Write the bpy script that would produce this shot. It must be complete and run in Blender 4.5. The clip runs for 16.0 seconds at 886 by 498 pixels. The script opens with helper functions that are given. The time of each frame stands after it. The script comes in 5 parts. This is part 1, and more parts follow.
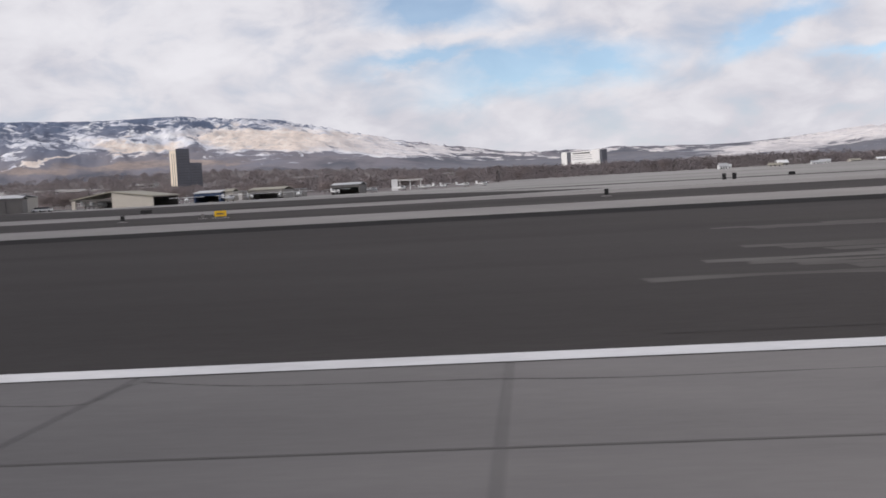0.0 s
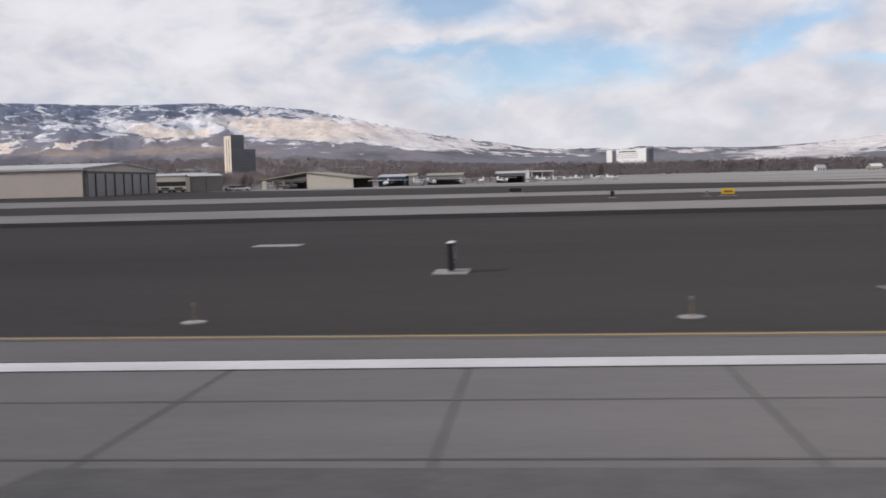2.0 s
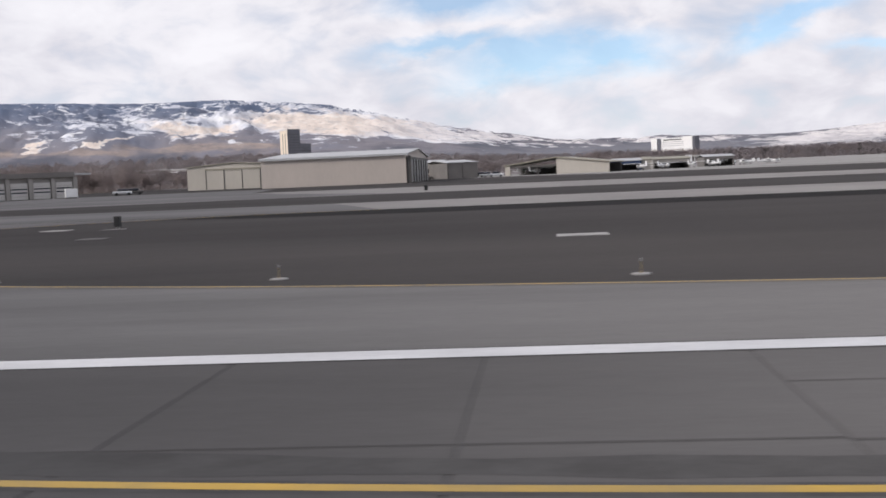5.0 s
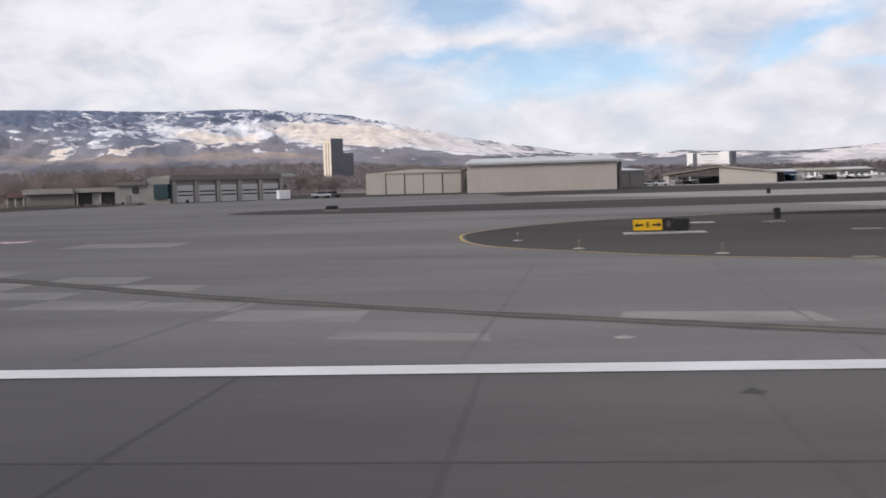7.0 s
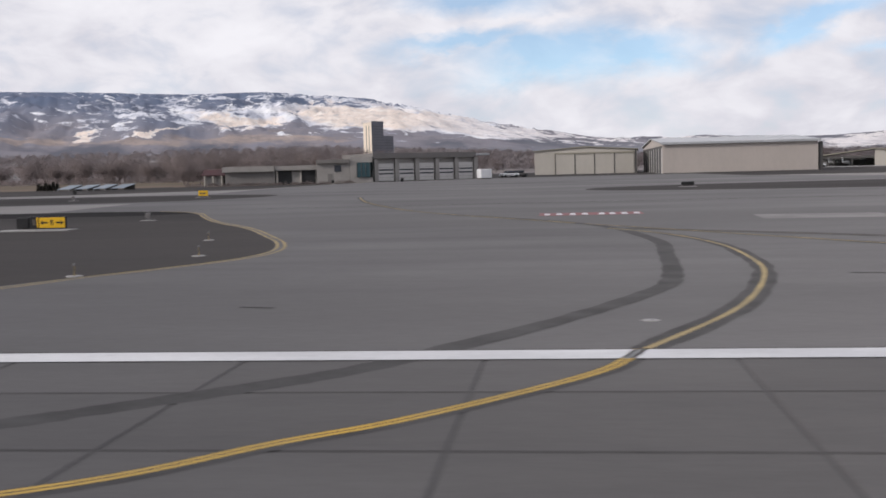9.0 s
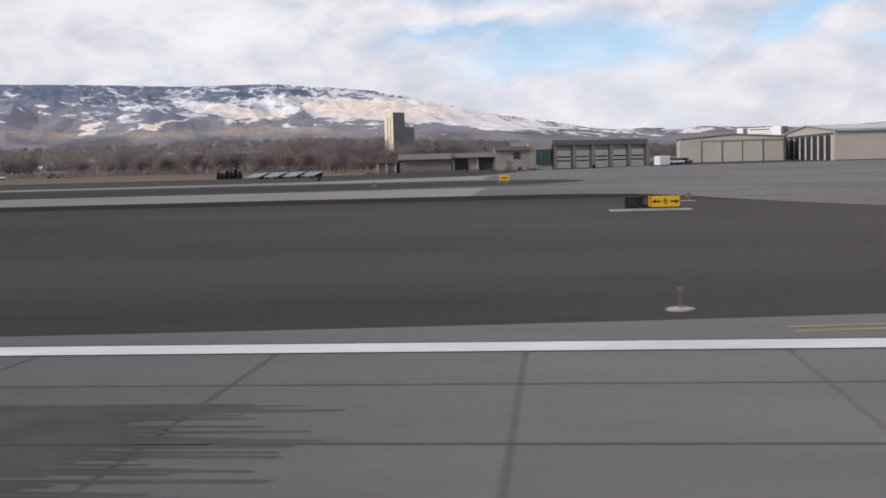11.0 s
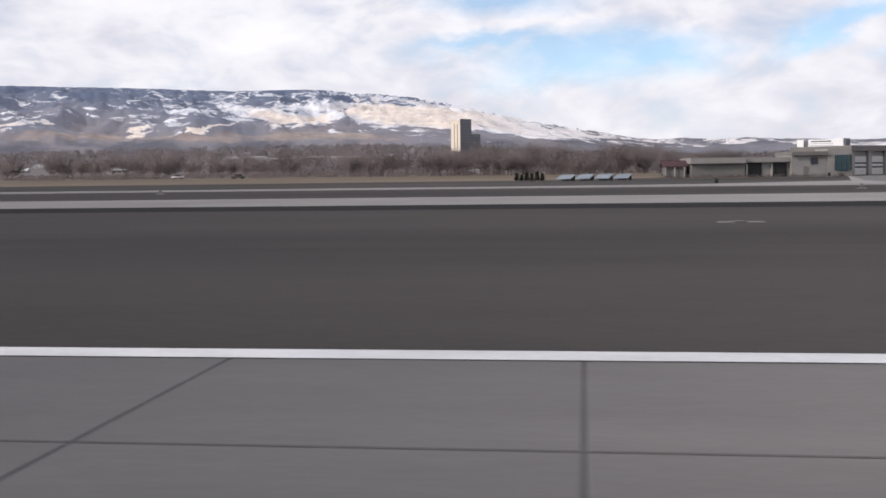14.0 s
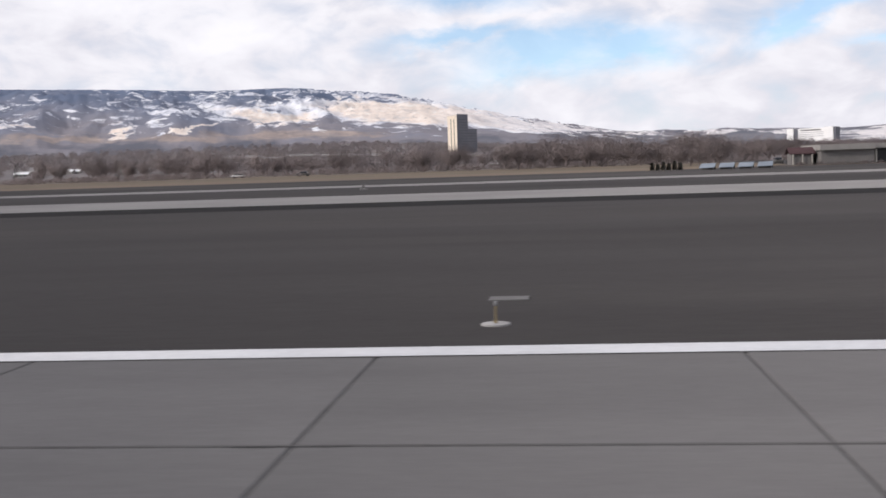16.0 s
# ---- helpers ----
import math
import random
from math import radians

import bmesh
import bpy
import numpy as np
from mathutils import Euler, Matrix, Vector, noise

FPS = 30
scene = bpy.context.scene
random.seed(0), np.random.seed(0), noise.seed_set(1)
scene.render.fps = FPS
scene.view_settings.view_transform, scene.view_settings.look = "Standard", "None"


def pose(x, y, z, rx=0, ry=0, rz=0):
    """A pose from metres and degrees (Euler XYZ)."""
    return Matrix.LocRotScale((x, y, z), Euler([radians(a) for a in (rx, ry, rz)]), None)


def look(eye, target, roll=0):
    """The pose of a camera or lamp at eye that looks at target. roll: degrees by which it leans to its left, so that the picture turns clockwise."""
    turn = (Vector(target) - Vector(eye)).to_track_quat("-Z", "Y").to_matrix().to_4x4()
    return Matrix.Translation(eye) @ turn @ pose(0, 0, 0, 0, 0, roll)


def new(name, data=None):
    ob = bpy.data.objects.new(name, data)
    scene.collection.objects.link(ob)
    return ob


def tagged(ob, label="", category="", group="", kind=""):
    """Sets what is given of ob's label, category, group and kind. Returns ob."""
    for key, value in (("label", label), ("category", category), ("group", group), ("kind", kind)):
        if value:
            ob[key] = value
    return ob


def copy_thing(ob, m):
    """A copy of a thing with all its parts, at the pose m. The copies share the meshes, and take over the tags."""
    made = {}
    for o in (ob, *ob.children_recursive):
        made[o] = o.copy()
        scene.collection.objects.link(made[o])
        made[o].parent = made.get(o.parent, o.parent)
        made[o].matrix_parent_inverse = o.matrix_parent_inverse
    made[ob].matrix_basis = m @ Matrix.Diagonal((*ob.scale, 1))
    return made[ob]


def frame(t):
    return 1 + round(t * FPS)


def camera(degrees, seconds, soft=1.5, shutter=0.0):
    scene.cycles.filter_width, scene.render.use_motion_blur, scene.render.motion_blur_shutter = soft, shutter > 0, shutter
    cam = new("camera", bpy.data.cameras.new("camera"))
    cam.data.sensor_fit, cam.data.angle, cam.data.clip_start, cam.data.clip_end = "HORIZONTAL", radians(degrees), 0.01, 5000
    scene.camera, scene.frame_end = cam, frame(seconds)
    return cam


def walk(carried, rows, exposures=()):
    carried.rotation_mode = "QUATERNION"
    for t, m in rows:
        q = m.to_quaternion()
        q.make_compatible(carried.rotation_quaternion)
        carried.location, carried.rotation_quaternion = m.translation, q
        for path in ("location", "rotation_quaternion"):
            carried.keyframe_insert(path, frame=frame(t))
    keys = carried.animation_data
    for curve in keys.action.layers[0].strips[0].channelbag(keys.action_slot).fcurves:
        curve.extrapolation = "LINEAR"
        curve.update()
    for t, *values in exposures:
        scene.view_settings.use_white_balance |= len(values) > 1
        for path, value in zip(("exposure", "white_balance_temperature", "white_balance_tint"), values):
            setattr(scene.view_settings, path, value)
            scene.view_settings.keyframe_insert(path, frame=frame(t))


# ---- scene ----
cam = camera(44.0, 16.0, soft=1.7, shutter=0.15)
EYE_Y = -18.01


def aim(x, yaw, pitch, roll, height=3.0):
    """The carried camera: seconds are keyed by walk(); yaw to the left of +y, pitch up, roll as look()."""
    eye = Vector((x, EYE_Y, height))
    a, p = radians(yaw), radians(pitch)
    ahead = Vector((-math.sin(a) * math.cos(p), math.cos(a) * math.cos(p), math.sin(p)))
    return look(eye, eye + ahead * 100.0, roll)


# seconds, place along the runway, yaw, pitch, roll, eye height where the gear dips
PATH = [
    (0.0, -0.025, 4.669, -3.179, -3.191, 2.87),
    (0.5, -15.533, 4.710, -3.080, -3.554, 2.86),
    (1.0, -30.564, 4.389, -3.351, -2.593, 2.94),
    (1.5, -45.071, 4.728, -3.243, -2.142, 2.96),
    (2.0, -58.966, 5.185, -3.424, -1.424),
    (2.5, -72.393, 5.433, -3.465, -1.011),
    (3.0, -85.440, 5.821, -3.673, -0.605),
    (5.5, -147.747, 5.340, -3.755, -2.684, 2.94),
    (6.0, -159.347, 5.325, -3.471, -2.353),
    (6.5, -170.710, 5.681, -3.265, -1.822),
    (7.0, -181.759, 5.816, -3.106, -1.665),
    (7.5, -192.498, 5.556, -3.271, -1.560),
    (8.0, -203.068, 5.675, -3.343, -1.456),
    (8.5, -213.454, 6.091, -3.686, -1.648, 3.03),
    (9.0, -223.544, 6.362, -3.920, -1.424, 3.03),
    (9.5, -233.371, 6.354, -3.953, -1.376, 3.03),
    (10.0, -243.126, 6.326, -4.253, -1.694, 3.03),
    (12.5, -290.646, 5.631, -4.382, -1.223, 3.03),
    (13.0, -299.520, 5.883, -3.650, -1.461, 3.03),
    (13.5, -308.110, 6.633, -3.692, -0.897, 3.03),
    (14.0, -316.389, 7.376, -3.912, -0.742, 3.03),
    (14.5, -324.328, 7.437, -3.961, -0.972, 3.03),
    (15.0, -331.994, 7.077, -3.908, -1.486, 3.03),
    (15.5, -339.513, 6.458, -3.990, -1.899, 3.03),
    (16.0, -346.917, 6.166, -4.140, -1.858, 3.03),
]
walk(cam, [(row[0], aim(*row[1:])) for row in PATH], [(0, -0.22, 6340, 15.0), (3.0, -0.16, 6340, 15.0), (5.5, 0.0, 6340, 15.0), (6.5, -0.02, 6340, 15.0), (9, -0.08, 6330, 15.0), (12.5, 0.0, 6340, 15.0), (13.0, 0.07, 6340, 15.0), (16, 0.06, 6340, 15.0)])

# ---- light ----
SUN_FROM = Vector((-0.82, -0.38, 0.50)).normalized()
world = bpy.data.worlds.new("sky")
scene.world = world
world.use_nodes = True
wn, wl = world.node_tree.nodes, world.node_tree.links
wn.clear()


def wnode(kind, **values):
    n = wn.new(kind)
    for key, v in values.items():
        n.inputs[int(key[1:])].default_value = v
    return n


def wmath(op, a, b=None, c=None):
    n = wn.new("ShaderNodeMath")
    n.operation = op
    for i, v in enumerate((a, b, c)):
        if v is None:
            continue
        if isinstance(v, (int, float)):
            n.inputs[i].default_value = v
        else:
            wl.new(v, n.inputs[i])
    return n.outputs[0]


def wramp(fac, stops):
    n = wn.new("ShaderNodeValToRGB")
    e = n.color_ramp.elements
    while len(e) < len(stops):
        e.new(0.5)
    for el, (p, col) in zip(e, stops):
        el.position, el.color = p, (*col, 1)
    wl.new(fac, n.inputs[0])
    return n.outputs[0]


def wnoise(vec, scale, detail, rough=0.55, distort=0.0):
    n = wn.new("ShaderNodeTexNoise")
    n.inputs["Scale"].default_value, n.inputs["Detail"].default_value = scale, detail
    n.inputs["Roughness"].default_value, n.inputs["Distortion"].default_value = rough, distort
    wl.new(vec, n.inputs["Vector"])
    return n.outputs["Fac"]


tc = wn.new("ShaderNodeTexCoord")
sx = wn.new("ShaderNodeSeparateXYZ")
wl.new(tc.outputs["Generated"], sx.inputs[0])
az = wmath("MULTIPLY", wmath("ARCTAN2", sx.outputs[0], sx.outputs[1]), 57.2958)
el = wmath("MULTIPLY", wmath("ARCSINE", sx.outputs[2]), 57.2958)
cv = wn.new("ShaderNodeCombineXYZ")
wl.new(az, cv.inputs[0])
wl.new(wmath("MULTIPLY", el, 1.9), cv.inputs[1])
warp_a = wmath("SUBTRACT", wnoise(cv.outputs[0], 0.16, 5), 0.5)
off = wn.new("ShaderNodeVectorMath")
off.operation = "ADD"
wl.new(cv.outputs[0], off.inputs[0])
off.inputs[1].default_value = (31.7, 12.3, 4.0)
warp_b = wmath("SUBTRACT", wnoise(off.outputs[0], 0.22, 6, 0.6), 0.5)
puff = wnoise(cv.outputs[0], 0.26, 6, 0.52, 0.3)
soft = wnoise(off.outputs[0], 0.11, 4, 0.5)
az_w = wmath("MULTIPLY_ADD", warp_a, 5.5, az)
el_w = wmath("MULTIPLY_ADD", warp_b, 3.4, el)


def gap(a0, e0, wa, we, tilt):
    """A clear opening in the cloud, in degrees of azimuth and height, as 0 to 1."""
    da = wmath("SUBTRACT", az_w, a0)
    de = wmath("SUBTRACT", wmath("SUBTRACT", el_w, e0), wmath("MULTIPLY", da, tilt))
    q = wmath("ADD", wmath("POWER", wmath("DIVIDE", da, wa), 2.0), wmath("POWER", wmath("DIVIDE", de, we), 2.0))
    return wmath("POWER", 2.718, wmath("MULTIPLY", q, -1.0))


blue = gap(-0.6, 5.9, 4.8, 1.2, 0.05)
for g in ((3.8, 6.0, 3.2, 1.0, -0.02), (-5.5, 6.6, 3.4, 0.6, 0.1), (-4.5, 9.4, 3.4, 1.0, -0.1), (12.5, 7.2, 2.8, 0.8, 0.42), (17.5, 5.6, 2.2, 0.4, 0.0), (4.5, 12.5, 4.0, 0.9, 0.1), (-60.0, 40.0, 30.0, 12.0, 0.1),
          (70.0, 35.0, 30.0, 12.0, 0.0), (150.0, 30.0, 40.0, 10.0, 0.0)):
    blue = wmath("MAXIMUM", blue, gap(*g))
clear = wmath("MULTIPLY_ADD", wmath("SUBTRACT", puff, 0.5), -1.2, blue)
clear = wramp(clear, ((0.02, (0, 0, 0)), (0.85, (0.72, 0.72, 0.72))))
sky = wn.new("ShaderNodeTexSky")
sky.sky_type, sky.sun_disc = "NISHITA", False
sky.sun_elevation = math.asin(SUN_FROM.z)
sky.sun_rotation = math.atan2(SUN_FROM.x, SUN_FROM.y)
sky.air_density, sky.dust_density, sky.ozone_density, sky.altitude = 0.8, 0.1, 4.0, 1400.0
bg_sky = wnode("ShaderNodeBackground", i1=0.15)
tint = wn.new("ShaderNodeVectorMath")
tint.operation = "MULTIPLY"
tint.inputs[1].default_value = (1.2, 1.2, 1.0)
wl.new(sky.outputs[0], tint.inputs[0])
wl.new(tint.outputs[0], bg_sky.inputs[0])
# cloud light: brighter tops, greyer bellies, a lavender cast
belly = wmath("MULTIPLY_ADD", puff, 0.75, wmath("MULTIPLY", soft, 0.45))
cloud_col = wramp(belly, ((0.38, (0.64, 0.65, 0.70)), (0.52, (0.79, 0.79, 0.82)), (0.64, (0.92, 0.92, 0.93)), (0.76, (1.0, 1.0, 1.0))))
bg_cloud = wnode("ShaderNodeBackground", i1=0.95)
wl.new(cloud_col, bg_cloud.inputs[0])
mixw = wn.new("ShaderNodeMixShader")
wl.new(clear, mixw.inputs[0])
wl.new(bg_cloud.outputs[0], mixw.inputs[1])
wl.new(bg_sky.outputs[0], mixw.inputs[2])
wo = wn.new("ShaderNodeOutputWorld")
wl.new(mixw.outputs[0], wo.inputs[0])

sun = new("sun", bpy.data.lights.new("sun", "SUN"))
sun.data.energy, sun.data.angle, sun.data.color = 2.3, radians(4.0), (1.0, 0.945, 0.855)
sun.matrix_world = look(SUN_FROM * 100.0, (0, 0, 0))


# ---- materials ----
def mat(name, base, other=None, scale=1.0, rough=0.85, bump=0.15, fine=20.0, metal=0.0, blend=(0.35, 0.65), stretch=(1, 1, 1), per_object=0.0, third=None, spec=0.3, grit=0.14, tones=()):
    """A surface with broad mottling, fine grain and relief, at world size; scale: patches to the metre; (x, tone) pairs
    scale its brightness along x.
    """
    m = bpy.data.materials.new(name)
    m.use_nodes = True
    n, l = m.node_tree.nodes, m.node_tree.links
    p = n["Principled BSDF"]
    p.inputs["Roughness"].default_value, p.inputs["Metallic"].default_value = rough, metal
    p.inputs["Specular IOR Level"].default_value = spec
    if spec < 0.1:
        p.inputs["Diffuse Roughness"].default_value = 1.0
    other = other or tuple(c * 0.8 for c in base)
    geo = n.new("ShaderNodeNewGeometry")
    mp = n.new("ShaderNodeMapping")
    mp.inputs["Scale"].default_value = stretch
    l.new(geo.outputs["Position"], mp.inputs[0])

    def noi(s, d, r=0.6):
        t = n.new("ShaderNodeTexNoise")
        t.inputs["Scale"].default_value, t.inputs["Detail"].default_value, t.inputs["Roughness"].default_value = s, d, r
        l.new(mp.outputs[0], t.inputs["Vector"])
        return t.outputs["Fac"]

    def ramp(fac, a, b, ca, cb):
        t = n.new("ShaderNodeValToRGB")
        t.color_ramp.elements[0].position, t.color_ramp.elements[1].position = a, b
        t.color_ramp.elements[0].color, t.color_ramp.elements[1].color = (*ca, 1), (*cb, 1)
        l.new(fac, t.inputs[0])
        return t.outputs[0]

    def mixc(kind, f, a, b):
        t = n.new("ShaderNodeMix")
        t.data_type, t.blend_type = "RGBA", kind
        if isinstance(f, float):
            t.inputs[0].default_value = f
        else:
            l.new(f, t.inputs[0])
        l.new(a, t.inputs[6])
        l.new(b, t.inputs[7])
        return t.outputs[2]

    col = ramp(noi(scale, 6), *blend, other, base)
    if third:
        rgb = n.new("ShaderNodeRGB")
        rgb.outputs[0].default_value = (*third, 1)
        col = mixc("MIX", ramp(noi(scale * 0.31, 5), 0.52, 0.68, (0, 0, 0), (1, 1, 1)), col, rgb.outputs[0])
    grain = noi(fine, 4, 0.7)
    col = mixc("MULTIPLY", 1.0, col, ramp(grain, 0.25, 0.75, (1 - grit,) * 3, (1 + grit * 0.6,) * 3))
    if per_object:
        info = n.new("ShaderNodeObjectInfo")
        col = mixc("MULTIPLY", 1.0, col, ramp(info.outputs["Random"], 0.0, 1.0, (1 - per_object,) * 3, (1 + per_object,) * 3))
    if tones:
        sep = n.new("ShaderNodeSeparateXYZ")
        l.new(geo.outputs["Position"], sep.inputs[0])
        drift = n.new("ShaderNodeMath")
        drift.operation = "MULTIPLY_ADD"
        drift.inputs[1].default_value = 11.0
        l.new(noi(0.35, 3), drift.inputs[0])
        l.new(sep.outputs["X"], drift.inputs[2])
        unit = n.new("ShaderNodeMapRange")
        unit.inputs["From Min"].default_value, unit.inputs["From Max"].default_value = tones[0][0] + 5.5, tones[-1][0] + 5.5
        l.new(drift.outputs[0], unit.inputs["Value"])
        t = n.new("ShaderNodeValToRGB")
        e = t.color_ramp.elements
        for x, tone in tones[1:-1]:
            e.new((x - tones[0][0]) / (tones[-1][0] - tones[0][0])).color = (tone, tone, tone, 1)
        e[0].color, e[len(tones) - 1].color = (tones[0][1],) * 3 + (1,), (tones[-1][1],) * 3 + (1,)
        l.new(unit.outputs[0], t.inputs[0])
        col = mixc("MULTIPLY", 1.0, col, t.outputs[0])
    l.new(col, p.inputs["Base Color"])
    if bump:
        b = n.new("ShaderNodeBump")
        b.inputs["Strength"].default_value, b.inputs["Distance"].default_value = bump, 0.02
        l.new(grain, b.inputs["Height"])
        l.new(b.outputs[0], p.inputs["Normal"])
    return m


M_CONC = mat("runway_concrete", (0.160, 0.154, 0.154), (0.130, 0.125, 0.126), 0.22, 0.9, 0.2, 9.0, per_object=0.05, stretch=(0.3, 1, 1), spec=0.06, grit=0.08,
             tones=((-306, 0.91), (-298, 0.90), (-293, 0.80), (-276, 0.78), (-260, 0.92), (-246, 0.96), (-236, 0.88), (-224, 0.76), (-200, 0.73), (-191, 0.64), (-180, 0.60), (-173, 0.55), (-166, 0.50), (-152, 0.51), (-140, 0.59), (-131, 0.72), (-118, 0.78), (-104, 1.0), (-85, 1.0), (-66, 1.08), (-46, 1.10), (-26, 1.02), (-10, 1.0)))
M_EXIT = mat("exit_concrete", (0.160, 0.155, 0.156), (0.110, 0.107, 0.109), 0.11, 0.9, 0.2, 6.0, stretch=(0.3, 1, 1), third=(0.124, 0.120, 0.121), spec=0.06, grit=0.10)
M_TAXI = mat("taxiway_concrete", (0.245, 0.235, 0.228), (0.20, 0.191, 0.187), 0.06, 0.9, 0.1, 4.0, spec=0.06)
M_APRON = mat("apron_concrete", (0.30, 0.292, 0.285), (0.19, 0.184, 0.18), 0.02, 0.9, 0.1, 2.0, stretch=(0.3, 1, 1), spec=0.06)
M_PATCH = mat("fresh_concrete", (0.222, 0.215, 0.213), (0.166, 0.161, 0.160), 0.35, 0.9, 0.15, 8.0, spec=0.06)
M_PALE = mat("pale_exit_concrete", (0.166, 0.161, 0.160), (0.124, 0.121, 0.120), 0.15, 0.9, 0.15, 7.0, stretch=(0.25, 1, 1), spec=0.06, grit=0.09)
M_JOINT = mat("joint_sealant", (0.080, 0.077, 0.077), (0.060, 0.058, 0.058), 2.0, 0.7, 0.1, 30.0, spec=0.06)
M_INFIELD = mat("infield_asphalt", (0.055, 0.051, 0.0505), (0.040, 0.037, 0.0365), 0.05, 0.95, 0.35, 5.0, stretch=(0.25, 1, 1), third=(0.073, 0.067, 0.064), spec=0.06)
M_EDGE = mat("dark_shoulder", (0.019, 0.018, 0.018), (0.015, 0.0145, 0.0145), 0.2, 0.95, 0.2, 6.0, spec=0.06)
M_RUBBER = mat("rubber_marks", (0.060, 0.058, 0.058), (0.085, 0.083, 0.083), 0.8, 0.85, 0.1, 9.0, spec=0.06)
M_SCUFF = mat("tyre_scuffs", (0.042, 0.041, 0.041), (0.066, 0.064, 0.064), 1.5, 0.85, 0.1, 9.0, spec=0.06)
M_FILM = mat("rubber_film", (0.068, 0.066, 0.066), (0.094, 0.092, 0.092), 0.6, 0.85, 0.1, 9.0, spec=0.06)
M_STAIN = mat("faint_stain", (0.098, 0.096, 0.098), (0.125, 0.122, 0.123), 1.2, 0.9, 0.1, 9.0, spec=0.06)
M_WHITE = mat("white_paint", (0.62, 0.62, 0.63), (0.50, 0.50, 0.51), 0.6, 0.75, 0.1, 14.0, stretch=(0.5, 1, 1))
M_YELLOW = mat("yellow_paint", (0.52, 0.33, 0.055), (0.36, 0.25, 0.08), 0.4, 0.75, 0.1, 12.0)
M_FADED = mat("faded_yellow_paint", (0.17, 0.142, 0.105), (0.105, 0.098, 0.09), 0.5, 0.85, 0.1, 12.0, spec=0.06)
M_INF_L = mat("pale_worn_asphalt", (0.115, 0.11, 0.107), (0.06, 0.056, 0.054), 0.16, 0.95, 0.2, 6.0, stretch=(0.2, 1, 1), spec=0.06)
M_WORN_Y = mat("worn_yellow_paint", (0.35, 0.275, 0.145), (0.23, 0.19, 0.12), 0.5, 0.8, 0.1, 12.0, spec=0.06)
M_RED = mat("red_paint", (0.22, 0.07, 0.075), (0.17, 0.085, 0.09), 0.6, 0.8, 0.1, 10.0)
M_GRASS = mat("dry_grass", (0.185, 0.145, 0.108), (0.13, 0.108, 0.086), 0.03, 0.95, 0.3, 1.2, stretch=(0.4, 1, 1), third=(0.11, 0.09, 0.07), spec=0.06)
# brush on the far valley floor, its colour lifted towards haze
M_HAZY_BRUSH = mat("hazy_valley_brush", (0.205, 0.184, 0.18), (0.165, 0.152, 0.155), 0.012, 0.95, 0.3, 0.15, third=(0.16, 0.135, 0.115), spec=0.06)
M_PAD = mat("pad_concrete", (0.37, 0.36, 0.35), (0.27, 0.262, 0.255), 1.5, 0.9, 0.1, 15.0)
M_BLACK = mat("black_metal", (0.012, 0.012, 0.013), (0.02, 0.02, 0.02), 2.0, 0.5, 0.0)
M_SIGNY = mat("sign_yellow", (0.72, 0.43, 0.015), (0.64, 0.38, 0.012), 1.0, 0.45, 0.0)
M_SIGNW = mat("sign_white", (0.78, 0.78, 0.78), (0.7, 0.7, 0.7), 1.0, 0.45, 0.0)
M_STEEL = mat("galvanised_steel", (0.30, 0.30, 0.30), (0.22, 0.22, 0.22), 3.0, 0.5, 0.05, metal=0.6)
M_BRIGHT = mat("bright_white_wall", (0.93, 0.92, 0.90), (0.88, 0.87, 0.86), 0.05, 0.7, 0.0, 0.5)
M_LEACH = mat("leached_concrete", (0.124, 0.121, 0.122), (0.076, 0.074, 0.076), 0.5, 0.9, 0.1, 9.0, spec=0.06)
M_BEIGE = mat("beige_metal_wall", (0.49, 0.435, 0.392), (0.46, 0.41, 0.37), 0.1, 0.6, 0.02, 1.2, stretch=(1, 1, 0.4), grit=0.05)
M_CREAM = mat("cream_metal_wall", (0.47, 0.44, 0.39), (0.43, 0.40, 0.355), 0.1, 0.6, 0.02, 1.2, stretch=(1, 1, 0.4), grit=0.05)
M_TRIM = mat("dark_trim", (0.10, 0.095, 0.09), (0.08, 0.076, 0.072), 0.5, 0.6, 0.05)
M_ROOFG = mat("grey_metal_roof", (0.46, 0.465, 0.475), (0.40, 0.405, 0.415), 0.15, 0.5, 0.05, 2.0)
M_ROOFT = mat("tan_metal_roof", (0.30, 0.28, 0.225), (0.26, 0.245, 0.20), 0.15, 0.6, 0.05, 2.0)
M_STONE = mat("taupe_block_wall", (0.32, 0.302, 0.283), (0.275, 0.26, 0.245), 0.3, 0.85, 0.15, 4.0)
M_STONE_D = mat("dark_block_wall", (0.20, 0.187, 0.177), (0.165, 0.155, 0.147), 0.3, 0.85, 0.15, 4.0)
M_DOORW = mat("white_door_panel", (0.58, 0.56, 0.54), (0.52, 0.50, 0.48), 0.4, 0.55, 0.02)
M_DARK = mat("dark_opening", (0.02, 0.02, 0.022), (0.03, 0.03, 0.03), 0.5, 0.6, 0.0)
M_TEAL = mat("teal_glass", (0.045, 0.095, 0.11), (0.03, 0.07, 0.085), 0.4, 0.12, 0.0)
M_GLASS = mat("window_glass", (0.03, 0.035, 0.045), (0.045, 0.05, 0.06), 0.4, 0.1, 0.0)
M_BLUE = mat("blue_metal", (0.055, 0.085, 0.16), (0.045, 0.07, 0.13), 0.3, 0.5, 0.02)
M_TOWER_L = mat("cream_tower_wall", (0.86, 0.75, 0.62), (0.80, 0.70, 0.58), 0.02, 0.7, 0.0, 0.3)
M_TOWER_D = mat("bronze_tower_glass", (0.16, 0.162, 0.185), (0.13, 0.133, 0.155), 0.03, 0.4, 0.0, 0.3)
